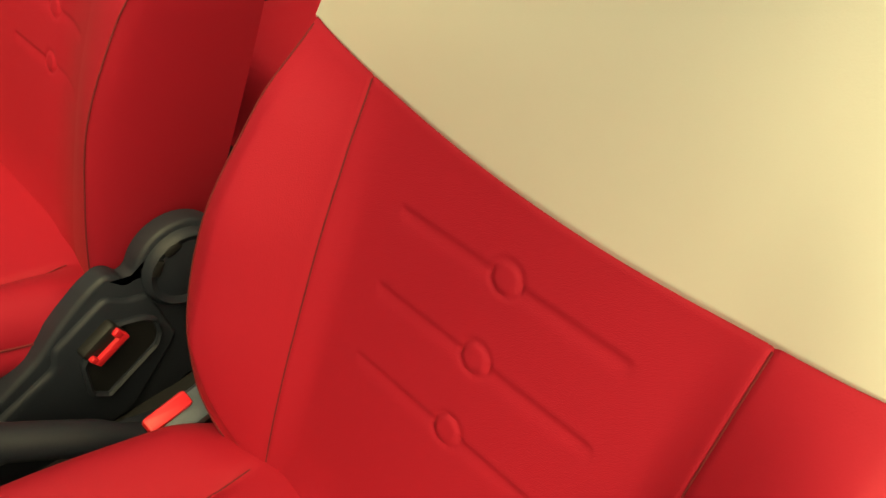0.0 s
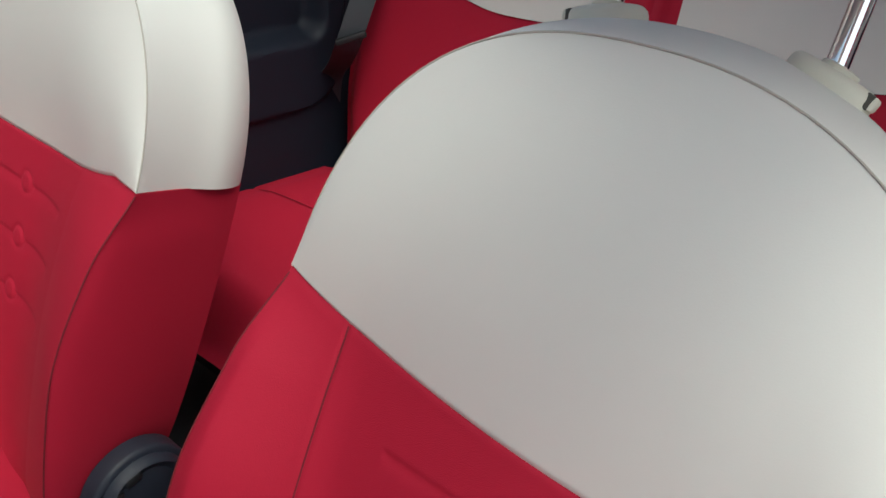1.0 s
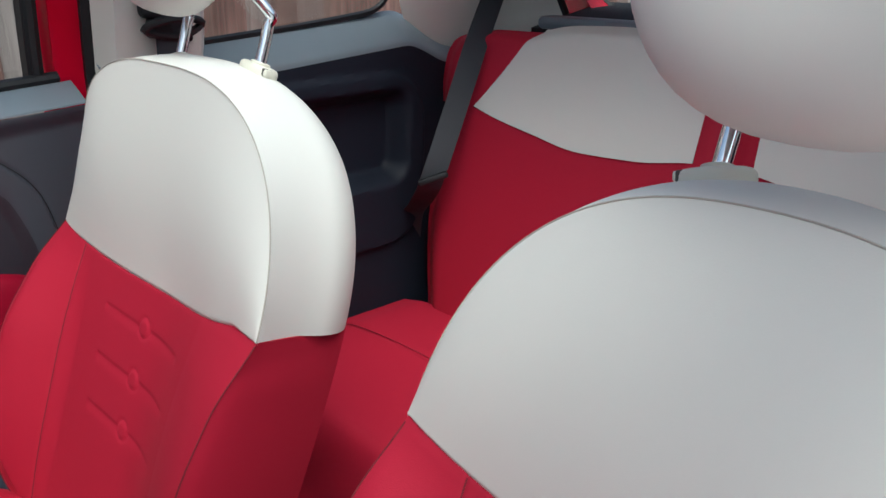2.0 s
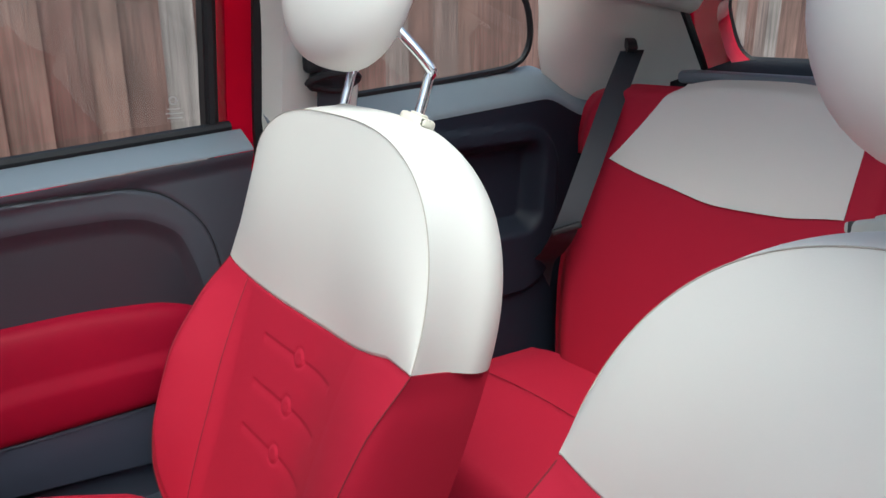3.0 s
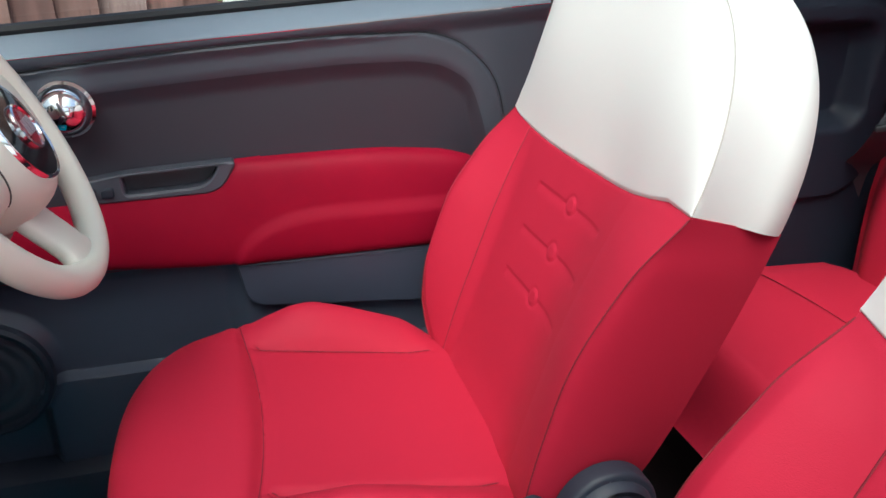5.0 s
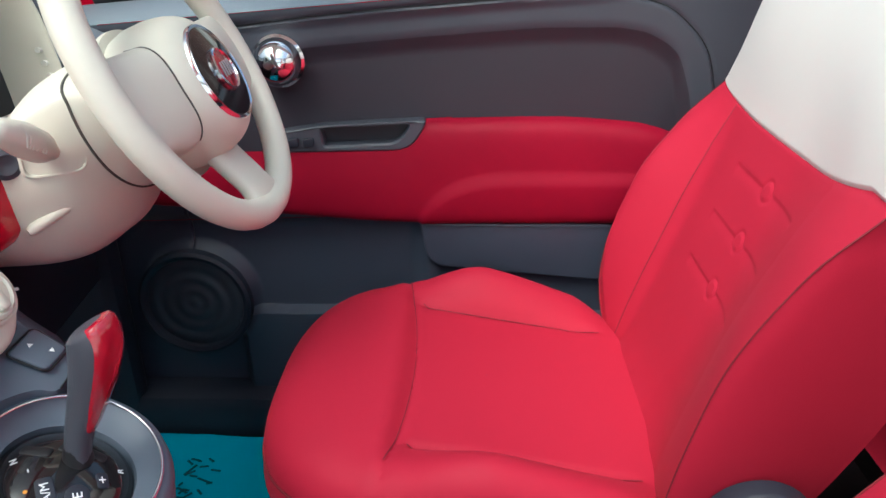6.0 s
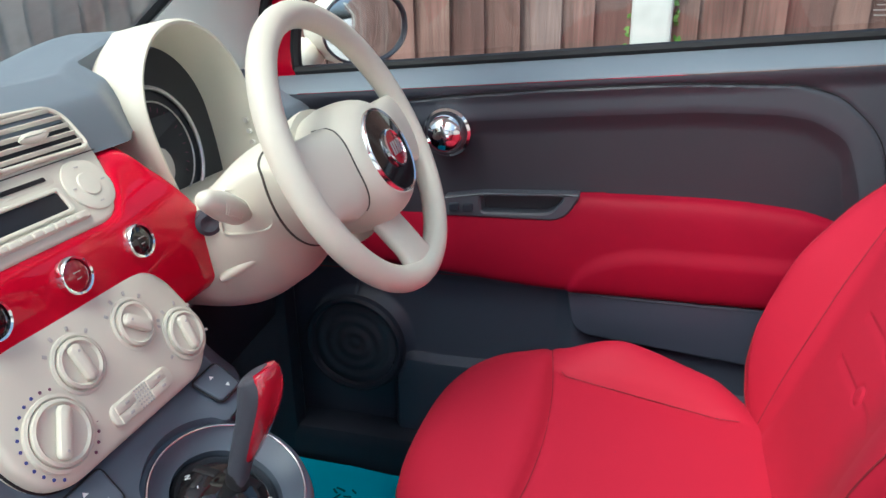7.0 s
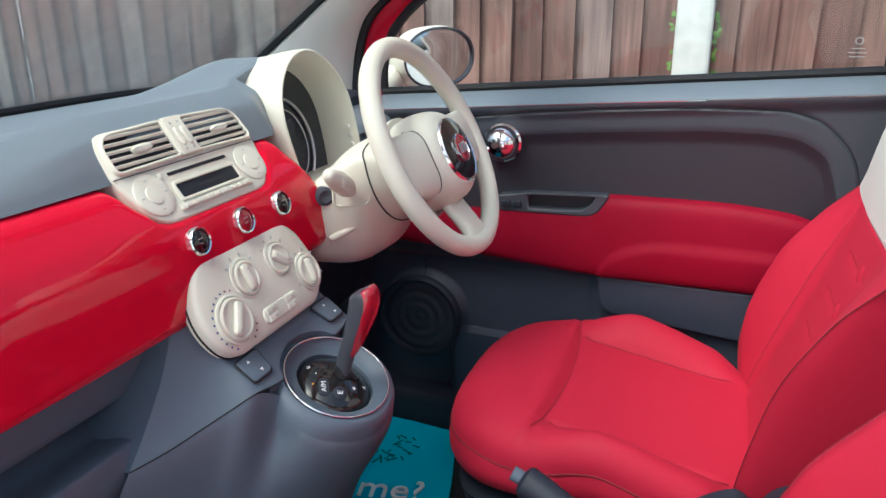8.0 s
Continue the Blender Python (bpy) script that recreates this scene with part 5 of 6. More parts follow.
def edge_s(h):
    if SO.x < 0:
        return 0.327 + 0.058 * h + 0.506 * h * h
    q = min(1.0, abs(h) / 0.229) ** 3
    return 0.345 + LINE * (1 - q) + (0.019 if h < 0 else 0.016) * q


def bolster_off(h, s, k=0):
    k = k or (1 if h > 0 else -1)
    if inner(k):
        # one gentle sweep from the panel to the seam, without a crease
        r = min(1.0, max(0.0, (abs(h) - 0.045) / (hpf(k, s) - 0.045)))
        return opf(k, s) * (0.45 * r ** 1.7 + 0.55 * sm(r))
    a, hp = interp(AMP, s), hpf(k, s)
    g = sm(abs(h), 0.128, 0.232)
    edge = min(0.222, hp - 0.016)
    if abs(h) > edge:
        f = min(1, (abs(h) - edge) / max(0.004, hp - edge))
        a *= sm(edge, 0.128, 0.232)
        return a + (opf(k, s) - a) * f ** 1.6
    return a * g


def emboss(h, s):
    """Three pressed lines, each with a ring at its middle."""
    d = 0.0
    h = h - SHIFT
    for c in (0.284 + ESH, 0.219 + ESH, 0.154 + ESH):
        r = math.hypot(h, s - c)
        d -= 0.0013 * math.exp(-((r - 0.0125) / 0.0019) ** 2)
        d += 0.0010 * sm(0.0115 - r, 0, 0.004)
        if abs(h) < 0.100 and r > 0.0125:
            e = sm(0.100 - abs(h), 0, 0.006)
            t = s - c
            d -= 0.0015 * e * (math.exp(-(t / 0.0016) ** 2) if t > 0 else math.exp(-(t / 0.0085) ** 2))
    return d



def build_seat(where, tall, line, shift, wide, headx, esh):
    global SO, TALL, LINE, SHIFT, WIDE, HEADX, ESH
    SO, TALL, LINE, SHIFT, WIDE, HEADX, ESH = Vector(where), tall, line, shift, wide, headx, esh
    BACK = -0.105 if SO.x > 0 else -0.118
    seat = thing("car_seat", SO, "red and cream leather front seat with a round cream headrest", "car seat", "front seats")
    # middle panel of the backrest
    us = lin(-SEAM, SEAM, 140)
    vs = lin(0, 1, 190)


    def middle(u, v):
        s = -0.08 + (edge_s(u) + 0.08) * v
        return sp3(u, emboss(u, s) + bolster_off(u, s) - (0.0 if inner(u) else 0.0016) * sm(abs(u), SEAM - 0.004, SEAM) ** 2 + 0.012 * sm(0.02 - s, 0, 0.1) * (1 - sm(abs(u), 0.10, SEAM)) - 0.002 * sm(v, 0.988, 1.0) ** 2, s)


    part("backrest_panel", grid(middle, us, vs), RED_INSERT, seat, "red backrest panel with three pressed lines")
    for k in (-1, 1):
        def bolster(u, v):
            s0 = -0.10 + 0.0 * u
            hp = hpf(k, -0.10 + 0.46 * v)
            h = SEAM + (hp - SEAM) * u
            s = s0 + (edge_s(k * h) + 0.0025 - (0.0042 * sm(h, 0.17, 0.24) if inner(k) else 0.0) - s0) * v
            hp = hpf(k, s)
            h = SEAM + (hp - SEAM) * u
            return sp3(k * h, bolster_off(h, s, k) - 0.002 * sm(v, 0.988, 1.0) ** 2 - (0.0 if inner(k) else 0.0016) * (1 - sm(u, 0, 0.05)) ** 2, s)

        part("side_bolster", grid(bolster, lin(0, 1, 34), lin(0, 1, 70)), RED, seat)

        def flank(u, v):
            s = -0.10 + (0.3625 + 0.10) * v + 0.003 * u * v
            a, b = hpf(k, s), interp(HB_IN if inner(k) else HB, s)
            o0, o1 = opf(k, s), BACK
            return sp3(k * (a + (b - a) * u + (0.006 * (1 - sm(s, 0.30, 0.355) if inner(k) else 1) + (0.0 if inner(k) else 0.008) * sm(0.32 - s, 0.0, 0.2)) * math.sin(math.pi * u ** 0.6)), o0 + (o1 - o0) * u, s)

        part("flank", grid(flank, lin(0, 1, 16), lin(0, 1, 50)), RED, seat)
        part("flank_lip", grid(lambda u, v: flank(u, 1.0) - Vector((k * 0.05 * v, 0, 0.0004 * v)) - SN * (0.045 * v * (1 - u)), lin(0, 1, 16), lin(0, 1, 3)), RED, seat)
        if not inner(k):
            part("bolster_seam", tube([sp3(k * SEAM, bolster_off(SEAM, s, k) - 0.0015, s) for s in lin(-0.08, edge_s(k * SEAM) - 0.004, 30)], 0.0009, 6), RED_THREAD, seat, "dark red stitched seam")
        part("flank_seam", tube([sp3(k * hpf(k, s), opf(k, s) + 0.0002, s) for s in lin(-0.08, 0.36, 40)], 0.0009, 6), RED_THREAD, seat)


    # cream cap: front, band over the top and back
    def lobe(a, half, power, swell, rise):
        return half * max(0.0, math.cos(a)) ** power + swell * math.sin(2 * a), 0.363 + rise * math.sin(a)


    def cap_edge(phi):
        """Stitched edge of the cream front; the driver's inner side stands further forward."""
        a = min(phi, math.pi - phi)
        k = 1 if phi < math.pi / 2 else -1
        if SO.x < 0:
            h, s = lobe(a, 0.228, 0.85, -0.004, 0.222)
            return k * h, s, -0.002 + 0.022 * math.sin(a) ** 2
        if k < 0:
            h, s = lobe(a, 0.280, 0.594, 0.0055, 0.232)
            return -h, s, 0.0406 + 0.012 * math.sin(a) ** 2
        h, s = lobe(a, 0.229, 0.88, 0.0, 0.232)
        return h, s, -0.002 + 0.0546 * sm(math.sin(a), 0.30, 1.0)


    def crown(phi):
        """Highest line of the band behind that edge."""
        a = min(phi, math.pi - phi)
        k = 1 if phi < math.pi / 2 else -1
        if SO.x < 0:
            h, s = lobe(a, 0.232, 0.92, 0.0, 0.243)
            return k * h, s, -0.045
        h, s = lobe(a, 0.260, 0.74, 0.0075, 0.257) if k < 0 else lobe(a, 0.230, 0.90, 0.0, 0.257)
        return k * h, s, -0.050 + 0.018 * math.sin(a) ** 2


    def cap_front(u, v):
        phi = math.pi / 2 * (1 - u)
        k = 1 if u > 0 else -1
        a = min(phi, math.pi - phi)
        half = 0.280 if inner(k) else 0.229
        hb = k * half * max(0.0, math.cos(a)) ** 0.94
        h1, s1, o1 = cap_edge(phi)
        sb = edge_s(hb)
        h, s = hb + (h1 - hb) * v ** 1.5, sb + (s1 - sb) * v
        low = bolster_off(abs(hb), sb, k) + 0.0012
        off = low + (o1 - low) * (0.35 * v + 0.65 * v * v) + 0.017 * math.sin(math.pi * v) * (1 - (hb / half) ** 4)
        lip = 1 - sm(v, 0.0, 0.012)
        return sp3(h, off - 0.004 * lip, s - 0.003 * lip)


    def cap_band(phi, w):
        """phi from one side over the top to the other; w from the front seam to the back."""
        a = min(phi, math.pi - phi)
        k = 1 if phi < math.pi / 2 else -1
        h0, s0, o0 = cap_edge(phi)
        h1, s1, o1 = crown(phi)
        if w < 0.5:
            e = math.sin(math.pi * w)
            return sp3(h0 + (h1 - h0) * e, o0 + (o1 - o0) * 2 * w, s0 + (s1 - s0) * e)
        d = (2 * w - 1)
        return sp3(h1 - k * 0.020 * d * d * math.cos(a), o1 + (BACK + 0.014 * math.sin(a) - o1) * d, s1 - 0.020 * d * d * math.sin(a))


    def cap_back(u, v):
        phi = math.pi / 2 * v
        p, q = cap_band(math.pi - phi, 1.0), cap_band(phi, 1.0)
        return p.lerp(q, u) - SN * 0.012 * (1 - (2 * u - 1) ** 2)


    bm = grid(cap_front, [-1 + 2 * (0.5 - 0.5 * math.cos(q)) for q in lin(0, math.pi, 110)], [0.0, 0.004, 0.008, 0.013] + [0.02 + 0.98 * math.sin(q) for q in lin(0, math.pi / 2, 44)])
    grid(cap_band, [math.pi * (0.5 - 0.5 * math.cos(q)) for q in lin(0, math.pi, 110)], lin(0, 1, 21), bm)
    grid(cap_back, lin(0, 1, 21), [math.sin(q) for q in lin(0, math.pi / 2, 18)], bm)
    bmesh.ops.remove_doubles(bm, verts=bm.verts, dist=0.0004)
    part("backrest_cap", bm, CREAM, seat, "smooth cream leather upper backrest")
    part("cap_piping", tube([cap_band(p, 0.0) + SN * 0.0002 for p in [math.pi * (0.5 - 0.5 * math.cos(q)) for q in lin(0, math.pi, 90)]], 0.0007, 6), CREAM_THREAD, seat, "stitched cream seam")
    part("seat_back", grid(lambda u, v: sp3(interp(HB_IN if inner(u) else HB, -0.10 + 0.46 * v) * u, BACK - 0.012 * (1 - u * u), -0.10 + 0.463 * v), lin(-1, 1, 13), lin(0, 1, 14)), RED, seat)
    part("side_tag", box(plane_at(sp3(math.copysign(0.243, SO.x), -0.03, 0.40), (0, 1, 0), UPZ), 0.012, 0.028, 0.003, 0.001), BLACK, seat, "small black fabric tag")

    # headrest on two chrome posts
    HEAD = 0.768 + TALL * 1.5
    HOFF = 0.050
    rows = []
    for q in lin(-math.pi / 2 + 0.05, math.pi / 2 - 0.05, 26):
        c, s = math.cos(q), math.sin(q)
        w = 0.122 * c ** 0.80
        d = 0.058 * c ** 0.62
        rows.append([sp3(HEADX + p.x * w, HOFF + 0.012 * s + p.y * d * (1.0 if p.y > 0 else 0.8), HEAD - 0.006 + 0.120 * s) for p in oval(1, 1, 48, 0, 0, 2.3)])
    part("headrest", loft(rows), CREAM, seat, "rounded cream leather headrest")
    for k in (-1, 1):
        base = cap_band(math.acos((k * 0.0635 + HEADX) / 0.235), 0.50)
        across = cap_band(math.acos((k * 0.0635 + HEADX + 0.01) / 0.235), 0.50) - base
        pm = plane_at(base, across, SN)
        guide = part("post_guide", plate(oval(0.026, 0.017, 36, 0, 0, 2.5), on(pm, 0, 0, 0.008), 0.022, 0.005), IVORY, seat, "ivory plastic post guide")
        part("guide_collar", turned([(0.0115, 0.006), (0.011, 0.0105), (0.008, 0.0115), (0.0065, 0.008)], pm, 24), IVORY, guide)
        part("guide_button", box(on(pm, 0.0225 * k, 0.004, 0.003), 0.010, 0.013, 0.008, 0.002), IVORY, guide)
        part("button_gap", box(on(pm, 0.0215 * k, 0.004, 0.003), 0.0086, 0.0138, 0.0086, 0.002), SHADOW_GAP, guide)
        top = sp3(HEADX + k * 0.0635, HOFF - 0.015, HEAD - 0.05)
        part("headrest_post", tube(curve([base - SU * 0.03, base + SU * 0.050, base + SU * 0.068 + SN * 0.006, top], 6), 0.0065, 16), CHROME, seat, "chrome headrest post")
        part("post_sleeve", tube(curve([top - SU * 0.030 - SN * 0.004, top, top + SU * 0.02], 4), [0.012] * 4 + [0.014] * 5, 14), IVORY, seat, "ivory sleeve under the headrest")

    # cushion
    CC = 0.20
    CX = -0.012 if SO.x > 0 else 0.0


    def outline(q):
        c, s = math.cos(q), math.sin(q)
        b, n = (0.276, 2.8) if s > 0 else (0.265, 5.5)
        r = (abs(c / 0.247) ** n + abs(s / b) ** n) ** (-1 / n)
        return r * c, r * s


    def cushion_top(h, y):
        z = 0.583 + 0.178 * (y - 0.02)
        if y > 0.285:
            z = 0.6302 + 0.13 * (y - 0.285) - 0.9 * max(0, y - 0.33) ** 2 * 1.6
        ins = 0.158
        bump = (0.030 + 0.030 * sm(y, 0.0, 0.22)) * math.sin(math.pi / 2 * min(1.0, max(0.0, abs(h) - ins) / 0.075)) * (1 - sm(y, 0.19, 0.36)) * sm(y, -0.02, 0.07)
        z += bump
        if y > 0.285:
            z += 0.010 * sm(y, 0.287, 0.320)
        seam_y = 0.292 + 0.012 * (abs(h) / 0.16) ** 2
        z -= 0.006 * math.exp(-((y - seam_y) / 0.007) ** 2)
        if y < 0.29:
            z -= 0.006 * math.exp(-((abs(h) - ins) / 0.007) ** 2) * sm(y, 0.02, 0.07)
        return z


    def cushion(q, r):
        a, b = outline(q)
        h, y = a * r, CC + b * r
        z = cushion_top(h, y)
        drop = 1 - (1 - r ** 9) ** 0.45 if r < 1 else 1.0
        return Vector((SO.x + CX + h, y, z - 0.060 * drop))


    rs = [0.002] + [1 - max(0.0, 1 - f) ** 1.7 for f in lin(0.04, 1, 64)]
    qs = [2 * math.pi * i / 220 for i in range(220)]
    part("cushion", grid(cushion, qs, rs, wrap=True), RED, seat, "plump red leather seat cushion")
    part("cushion_side", grid(lambda q, v: cushion(q, 1.0).lerp(Vector((SO.x + CX + outline(q)[0] * (1 - (0.03 + 0.11 * math.cos(q) ** 2) * v * v), CC + outline(q)[1] * (1 - 0.05 * v), 0.50 + 0.035 * math.cos(q) ** 2)), v) + Vector((0.006 * math.sin(math.pi * v) * math.cos(q), 0.006 * math.sin(math.pi * v) * math.sin(q), 0)), qs, lin(0, 1, 8), wrap=True), RED, seat)
    part("cushion_piping", tube([cushion(q, 1.0) + Vector((0.001 * math.cos(q), 0.001 * math.sin(q), 0)) for q in qs], 0.0015, 6, True), RED_THREAD, seat)


    def seam_line(pts):
        return [Vector((SO.x + CX + h, y, cushion_top(h, y) + 0.0006)) for h, y in pts]


    part("cushion_seam", tube(seam_line([(h, 0.292 + 0.012 * (abs(h) / 0.16) ** 2) for h in lin(-0.20, 0.20, 60)]), 0.0007, 6), RED_THREAD, seat)
    for k in (-1, 1):
        part("cushion_seam", tube(seam_line([(k * 0.158, y) for y in lin(0.03, 0.290, 40)]), 0.0007, 6), RED_THREAD, seat)
    part("seat_base", loft([[Vector((SO.x + p.x, 0.16 + p.y, z)) for p in oval(w, d, 40, 0, 0, 5)] for w, d, z in ((0.20, 0.24, 0.27), (0.22, 0.26, 0.40), (0.245, 0.285, 0.505))]), DARK, seat, "dark seat base and runners")


build_seat((0.355, -0.010, 0.600), 0.006, -0.004, -0.024, 0.010, 0.013, 0.004)
build_seat((-0.335, 0.0, 0.600), -0.014, -0.017, 0.0, 0.0, -0.013, -0.011)

# inner side shield with the belt buckle, beside the driver's seat
shield = thing("seat_side_shield", (0.06, 0.02, 0.5), "dark plastic seat shield with a red seat belt buckle", "seat trim")
HY, HZ = -0.058, 0.607


def side_plane(x):
    return plane_at((x, 0, 0), (0, -1, 0), UPZ)


hinge_arc = [(HY + 0.058 * math.cos(q), HZ + 0.058 * math.sin(q)) for q in lin(0.35, 3.5, 16)]
body = rpoly([(0.30, 0.452), (0.154, 0.554), (0.114, 0.576), (0.082, 0.606), (0.046, 0.632), (0.026, 0.640), (0.014, 0.634), (0.007, 0.622)] + hinge_arc + [(-0.105, 0.52), (-0.08, 0.45), (0.02, 0.42), (0.25, 0.40)], 0.012, 4)
part("shield", plate(dp(body), side_plane(0.075), 0.024, 0.006), DARK, shield)
face = rpoly([(0.26, 0.470), (0.163, 0.535), (0.103, 0.562), (0.098, 0.584), (0.034, 0.619), (0.014, 0.603), (-0.010, 0.596), (-0.030, 0.52), (0.04, 0.445), (0.20, 0.42)], 0.008, 4)
panel = part("raised_panel", plate(dp(face), side_plane(0.068), 0.010, 0.005), DARK, shield, "raised moulded panel")
part("hinge_cover", turned([(0.050, -0.004), (0.049, 0.006), (0.044, 0.011), (0.036, 0.007), (0.028, 0.009), (0.004, 0.010)], plane_at((0.075, HY, HZ), (0, -1, 0), UPZ), 44), DARK, shield, "round hinge cover")
for q in (0.55, 1.25):
    c, w = math.cos(q), math.sin(q)
    part("hinge_slot", box(plane_at((0.0665, HY + 0.038 * c, HZ + 0.038 * w), (0, w, -c), (0, c, w)), 0.020, 0.010, 0.006, 0.002), BLACK, shield)
well = dp(rpoly([(0.082, 0.503), (0.063, 0.487), (-0.005, 0.524), (-0.013, 0.540), (-0.011, 0.564), (0.002, 0.576), (0.045, 0.590), (0.080, 0.552)], 0.006, 4))
part("buckle_well", ring_plate(well, inset(well, 0.006), side_plane(0.061), 0.012, 0.003), DARK, panel)
# No hole is cut: a flat black plate paints the well's dark depth
part("well_shade", plate(inset(well, 0.004), side_plane(0.0672), 0.004, 0.001), BLACK, panel)
bk = plane_at((0.060, 0.050, 0.569), (0, -0.88, 0.48), (-0.10, 0.47, 0.87))
b = part("buckle_body", box(on(bk, 0.0, 0.004, -0.006), 0.046, 0.024, 0.018, 0.004), BLACK, shield, "black seat belt buckle")
part("release_button", box(on(bk, 0.0, -0.006, 0.004), 0.044, 0.011, 0.008, 0.002), BUCKLE, b, "bright red release button")
part("button_tab", box(on(bk, 0.0175, 0.004, 0.004), 0.009, 0.012, 0.008, 0.002), BUCKLE, b)
part("button_tab", box(on(bk, -0.0185, 0.003, 0.004), 0.007, 0.009, 0.008, 0.002), BUCKLE, b)
pb = thing("belt_buckle", (-0.09, 0.06, 0.55), "grey seat belt buckle with red release button", "belt buckle")
pk = plane_at((-0.090, 0.056, 0.604), (0.10, -1, 0.05), (0.85, 0.1, 0.5))
part("housing", box(on(pk, 0.018, -0.008, -0.022), 0.075, 0.034, 0.040, 0.010), GREY, pb)
part("release_button", box(on(pk, 0.0, 0.002, 0.0), 0.046, 0.016, 0.012, 0.003), BUCKLE, pb, "bright red release button")
part("buckle_strap", tube([(-0.088, 0.03, 0.58), (-0.08, -0.02, 0.50), (-0.075, -0.05, 0.43)], 0.010, 8), BLACK, pb)

# ---- rear bench ----
RL = radians(13)
RO = Vector((0, -0.842, 0.560))
RN, RU = Vector((0, math.cos(RL), math.sin(RL))), Vector((0, -math.sin(RL), math.cos(RL)))
bench = thing("rear_bench", (0, -0.8, 0.5), "red rear bench seat with cream upper panels", "rear seat")


def rear_top(x):
    a = abs(x)
    return interp([(0, 0.622), (0.06, 0.625), (0.20, 0.640), (0.33, 0.636), (0.42, 0.620), (0.50, 0.592), (0.56, 0.585), (0.61, 0.575), (0.66, 0.56)], a)


def rear_low(x):
    a = abs(x)
    return interp([(0, 0.430), (0.05, 0.427), (0.15, 0.412), (0.26, 0.408), (0.38, 0.426), (0.46, 0.440), (0.535, 0.458)], a)


def rear_off(x, s):
    a = abs(x)
    e = 1 - sm(rear_top(x) - s, 0.0, 0.035)
    o = 0.020 * math.cos(max(-1, min(1, (a - 0.31) / 0.32)) * math.pi / 2) - 0.035 * e ** 2
    o -= 0.045 * sm(a, 0.555, 0.655) ** 2
    o -= 0.006 * math.exp(-((a - 0.012) / 0.012) ** 2)
    return o


BENCH_SIDE = [(-0.06, 0.93), (0.0, 0.94), (0.08, 0.97), (0.208, 1.005), (0.326, 1.012), (0.46, 1.010)]


for k in (-1, 1):
    def low(u, v):
        x = 0.655 * u
        lim = rear_low(min(x, 0.535))
        s = -0.06 + (lim + 0.06) * v
        return RO + Vector((k * x * interp(BENCH_SIDE, s), 0, 0)) + RN * rear_off(x, s) + RU * s

    part("lower_back", grid(low, lin(0, 1, 60), lin(0, 1, 36)), RED, bench)
    # red strip outside the cream panel, and the narrow one at the middle

    def outer(u, v):
        s0 = 0.458
        x0 = 0.535 - 0.130 * v ** 1.0
        x1 = interp([(0, 0.664), (0.31, 0.672), (0.59, 0.670), (0.79, 0.656), (0.95, 0.622), (1, 0.590)], v)
        x = x0 + (x1 - x0) * u
        s = s0 + (0.618 - s0) * v
        return RO + Vector((k * x, 0, 0)) + RN * (rear_off(x0, s) - 0.016 * u - 0.030 * sm(u, 0.55, 1) ** 2) + RU * s

    part("shoulder", grid(outer, lin(0, 1, 20), lin(0, 1, 24)), RED, bench)

    def creamp(u, v):
        x1 = 0.535 - 0.130 * v
        x0 = 0.050 - 0.006 * v
        x = x0 + (x1 - x0) * u
        s = rear_low(x) + (rear_top(x) - rear_low(x)) * v if x < 0.39 else rear_low(x) * (1 - v) + 0.625 * v
        return RO + Vector((k * x, 0, 0)) + RN * (rear_off(x, s) + 0.003) + RU * s

    part("upper_back", grid(creamp, lin(0, 1, 40), lin(0, 1, 30)), CREAM, bench, "cream leather upper panel")
    part("middle_strip", grid(lambda u, v: RO + Vector((k * 0.050 * u, 0, 0)) + RN * rear_off(0.05 * u, 0.42 + 0.2 * v) + RU * (rear_low(0.05 * u) - 0.005 + (0.622 - rear_low(0.05 * u)) * v), lin(0, 1, 10), lin(0, 1, 20)), RED, bench)
    part("back_top", grid(lambda u, v: RO + Vector((k * 0.40 * u, 0, 0)) + RN * (rear_off(0.40 * u, rear_top(0.40 * u)) - 0.08 * v) + RU * (rear_top(0.40 * u) - 0.01 * v * v), lin(0, 1, 20), lin(0, 1, 6)), CREAM, bench)
part("back_rear", prism([RO + RU * 0.60 + RN * -0.09 + Vector((x, 0, 0)) for x in (-0.55, 0.55)] + [RO + RN * -0.09 + Vector((x, 0, 0)) for x in (0.62, -0.62)], (0, -0.02, 0)), DARK, bench)


def rcush(u, v):
    x = -0.665 + 1.33 * u
    y = -0.33 - 0.53 * v
    z = 0.594 - 0.028 * v + 0.016 * math.cos((abs(x) - 0.32) / 0.33 * math.pi / 2) - 0.14 * (1 - sm(v, 0.0, 0.16)) ** 2
    z -= 0.004 * math.exp(-((v - 0.60 - 0.03 * math.sin((abs(x) - 0.3) * 6)) / 0.012) ** 2)
    z -= 0.008 * sm(abs(x), 0.60, 0.665)
    return Vector((x, y, z))


part("bench_cushion", grid(rcush, lin(0, 1, 70), lin(0, 1, 60)), RED, bench, "red rear seat cushion")
for k in (0, 1):
    part("bench_seam", tube([rcush(u, 0.60 + 0.03 * math.sin((abs(-0.665 + 1.33 * u) - 0.3) * 6)) + Vector((0, 0, 0.003)) for u in (lin(0.52, 0.985, 30) if k else lin(0.015, 0.48, 30))], 0.0008, 6), RED_THREAD, bench)
part("bench_front", grid(lambda u, v: rcush(u, 0).lerp(Vector((-0.665 + 1.33 * u, -0.40, 0.425)), v) + Vector((0, 0.010 * math.sin(math.pi * v), 0)), lin(0, 1, 30), lin(0, 1, 8)), RED, bench)
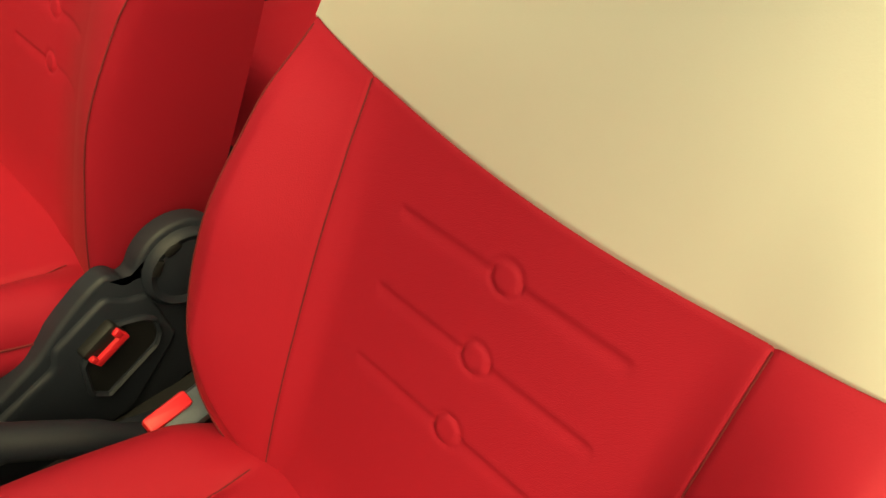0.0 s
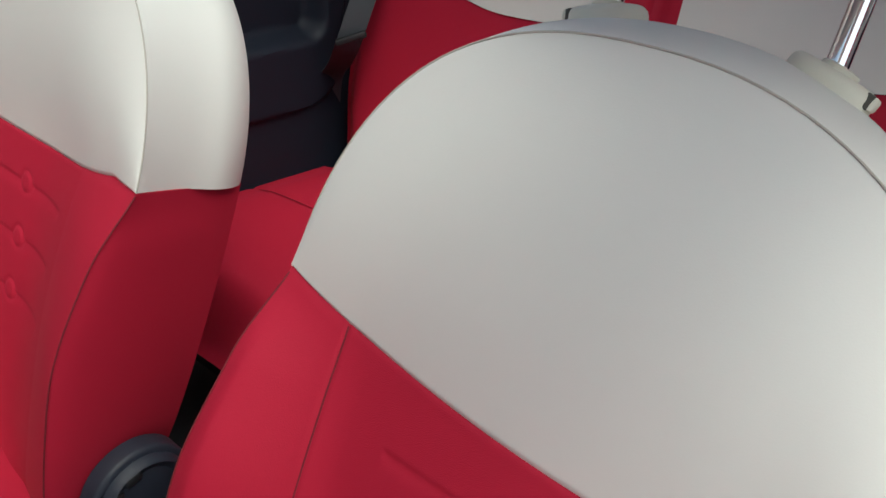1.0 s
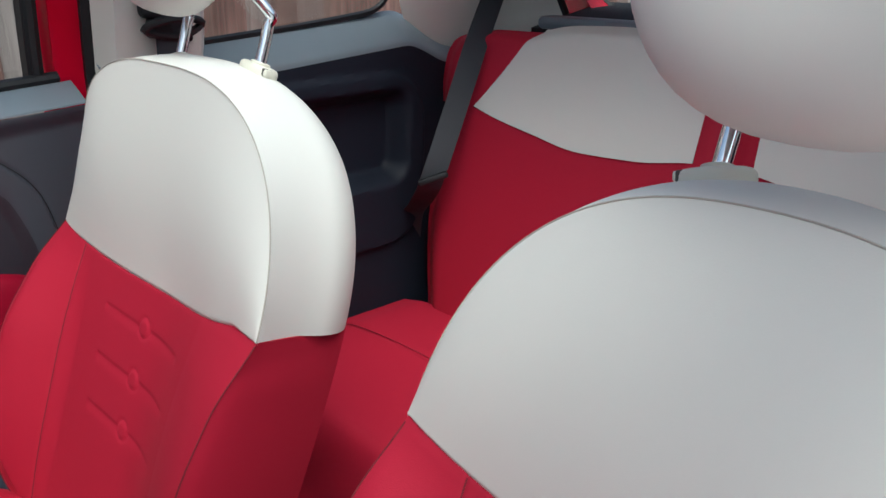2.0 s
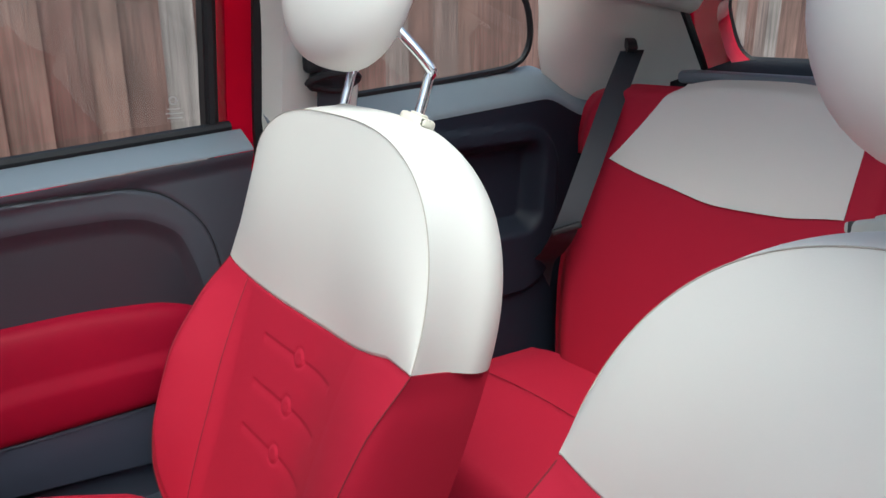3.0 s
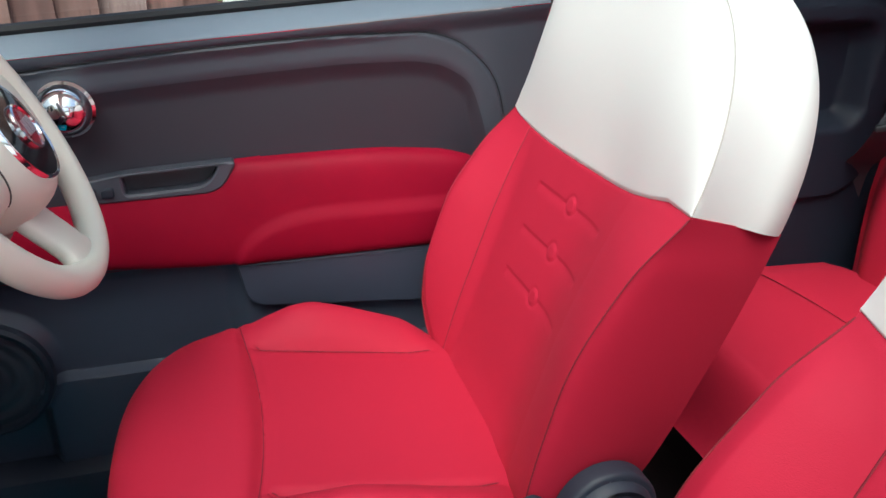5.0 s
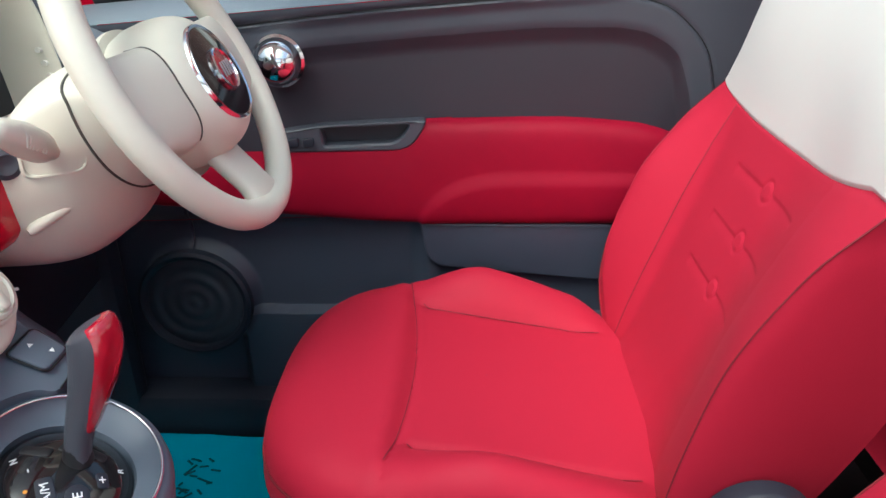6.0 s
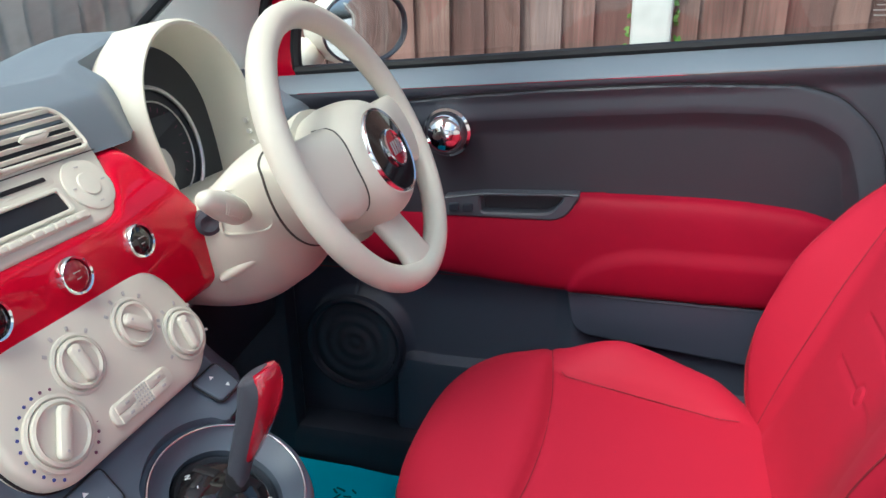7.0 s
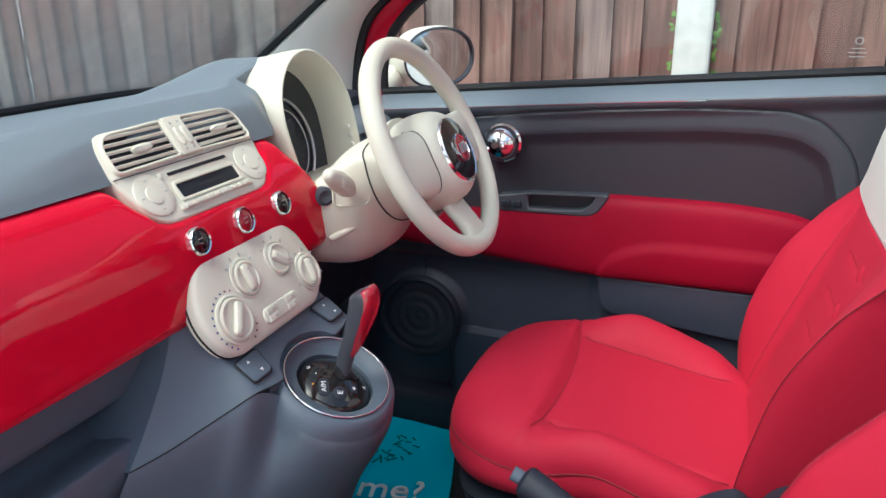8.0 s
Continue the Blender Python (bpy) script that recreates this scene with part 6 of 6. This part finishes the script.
# Black sheet closes the front and paints the deep shade below the bench
part("bench_shade_panel", prism([(-0.64, -0.43, 0.30), (0.64, -0.43, 0.30), (0.64, -0.43, 0.46), (-0.64, -0.43, 0.46)], (0, -0.02, 0)), CARPET, bench, "black panel standing in for the deep shade under the cushion")

# ---- seat belts ----
rb = thing("rear_seat_belt", (0.57, -0.95, 1.0), "dark grey rear seat belt hanging from the pillar", "seat belt")


def strap(path, width, across, mat, parent, name="webbing"):
    a = Vector(across).normalized() * width / 2
    pts = curve(path, 8)
    rows = []
    for i, p in enumerate(pts):
        d = (pts[min(i + 1, len(pts) - 1)] - pts[max(0, i - 1)]).normalized()
        n = d.cross(a).normalized() * 0.001
        rows.append([p + a + n, p - a + n, p - a - n, p + a - n])
    return part(name, loft(rows), mat, parent)


strap([(0.590, -1.052, 1.220), (0.547, -0.951, 1.131), (0.535, -0.891, 1.035), (0.535, -0.816, 0.882), (0.600, -0.850, 0.81), (0.660, -0.880, 0.76), (0.690, -0.90, 0.69)], 0.050, (0.70, 0.70, -0.06), BELT, rb)
part("belt_guide", plate(oval(0.046, 0.013, 28), plane_at((0.588, -1.060, 1.232), (0.70, -0.70, 0.12), UPZ), 0.02, 0.004), BLACK, rb, "black belt slot")
part("belt_stop", box(plane_at((0.531, -0.812, 0.879), (0.70, 0.66, -0.36), UPZ), 0.062, 0.014, 0.014, 0.004), BLACK, rb, "black belt stop clip")
fb = thing("front_seat_belt", (0.66, -0.33, 1.1), "black front seat belt on its pillar anchor", "seat belt")
part("anchor", plate(rpoly([(-0.040, -0.012), (0.040, -0.020), (0.030, 0.022), (-0.035, 0.020)], 0.012, 5), plane_at((0.640, -0.352, 1.182), (0.2, -1, -0.05), UPZ), 0.02, 0.006), BLACK, fb)
part("anchor_loop", tube(curve([(0.632, -0.300, 1.185), (0.620, -0.345, 1.200), (0.632, -0.395, 1.192), (0.640, -0.36, 1.172)], 6, True), 0.006, 8, True), BLACK, fb)
strap([(0.640, -0.335, 1.30), (0.640, -0.345, 1.19), (0.655, -0.345, 1.05), (0.665, -0.34, 0.85), (0.668, -0.33, 0.62)], 0.046, (0.1, 1, 0), BELT, fb)
part("height_slide", box(plane_at((0.645, -0.318, 1.27), (0, 1, 0), UPZ), 0.035, 0.14, 0.02, 0.008), BLACK, fb)
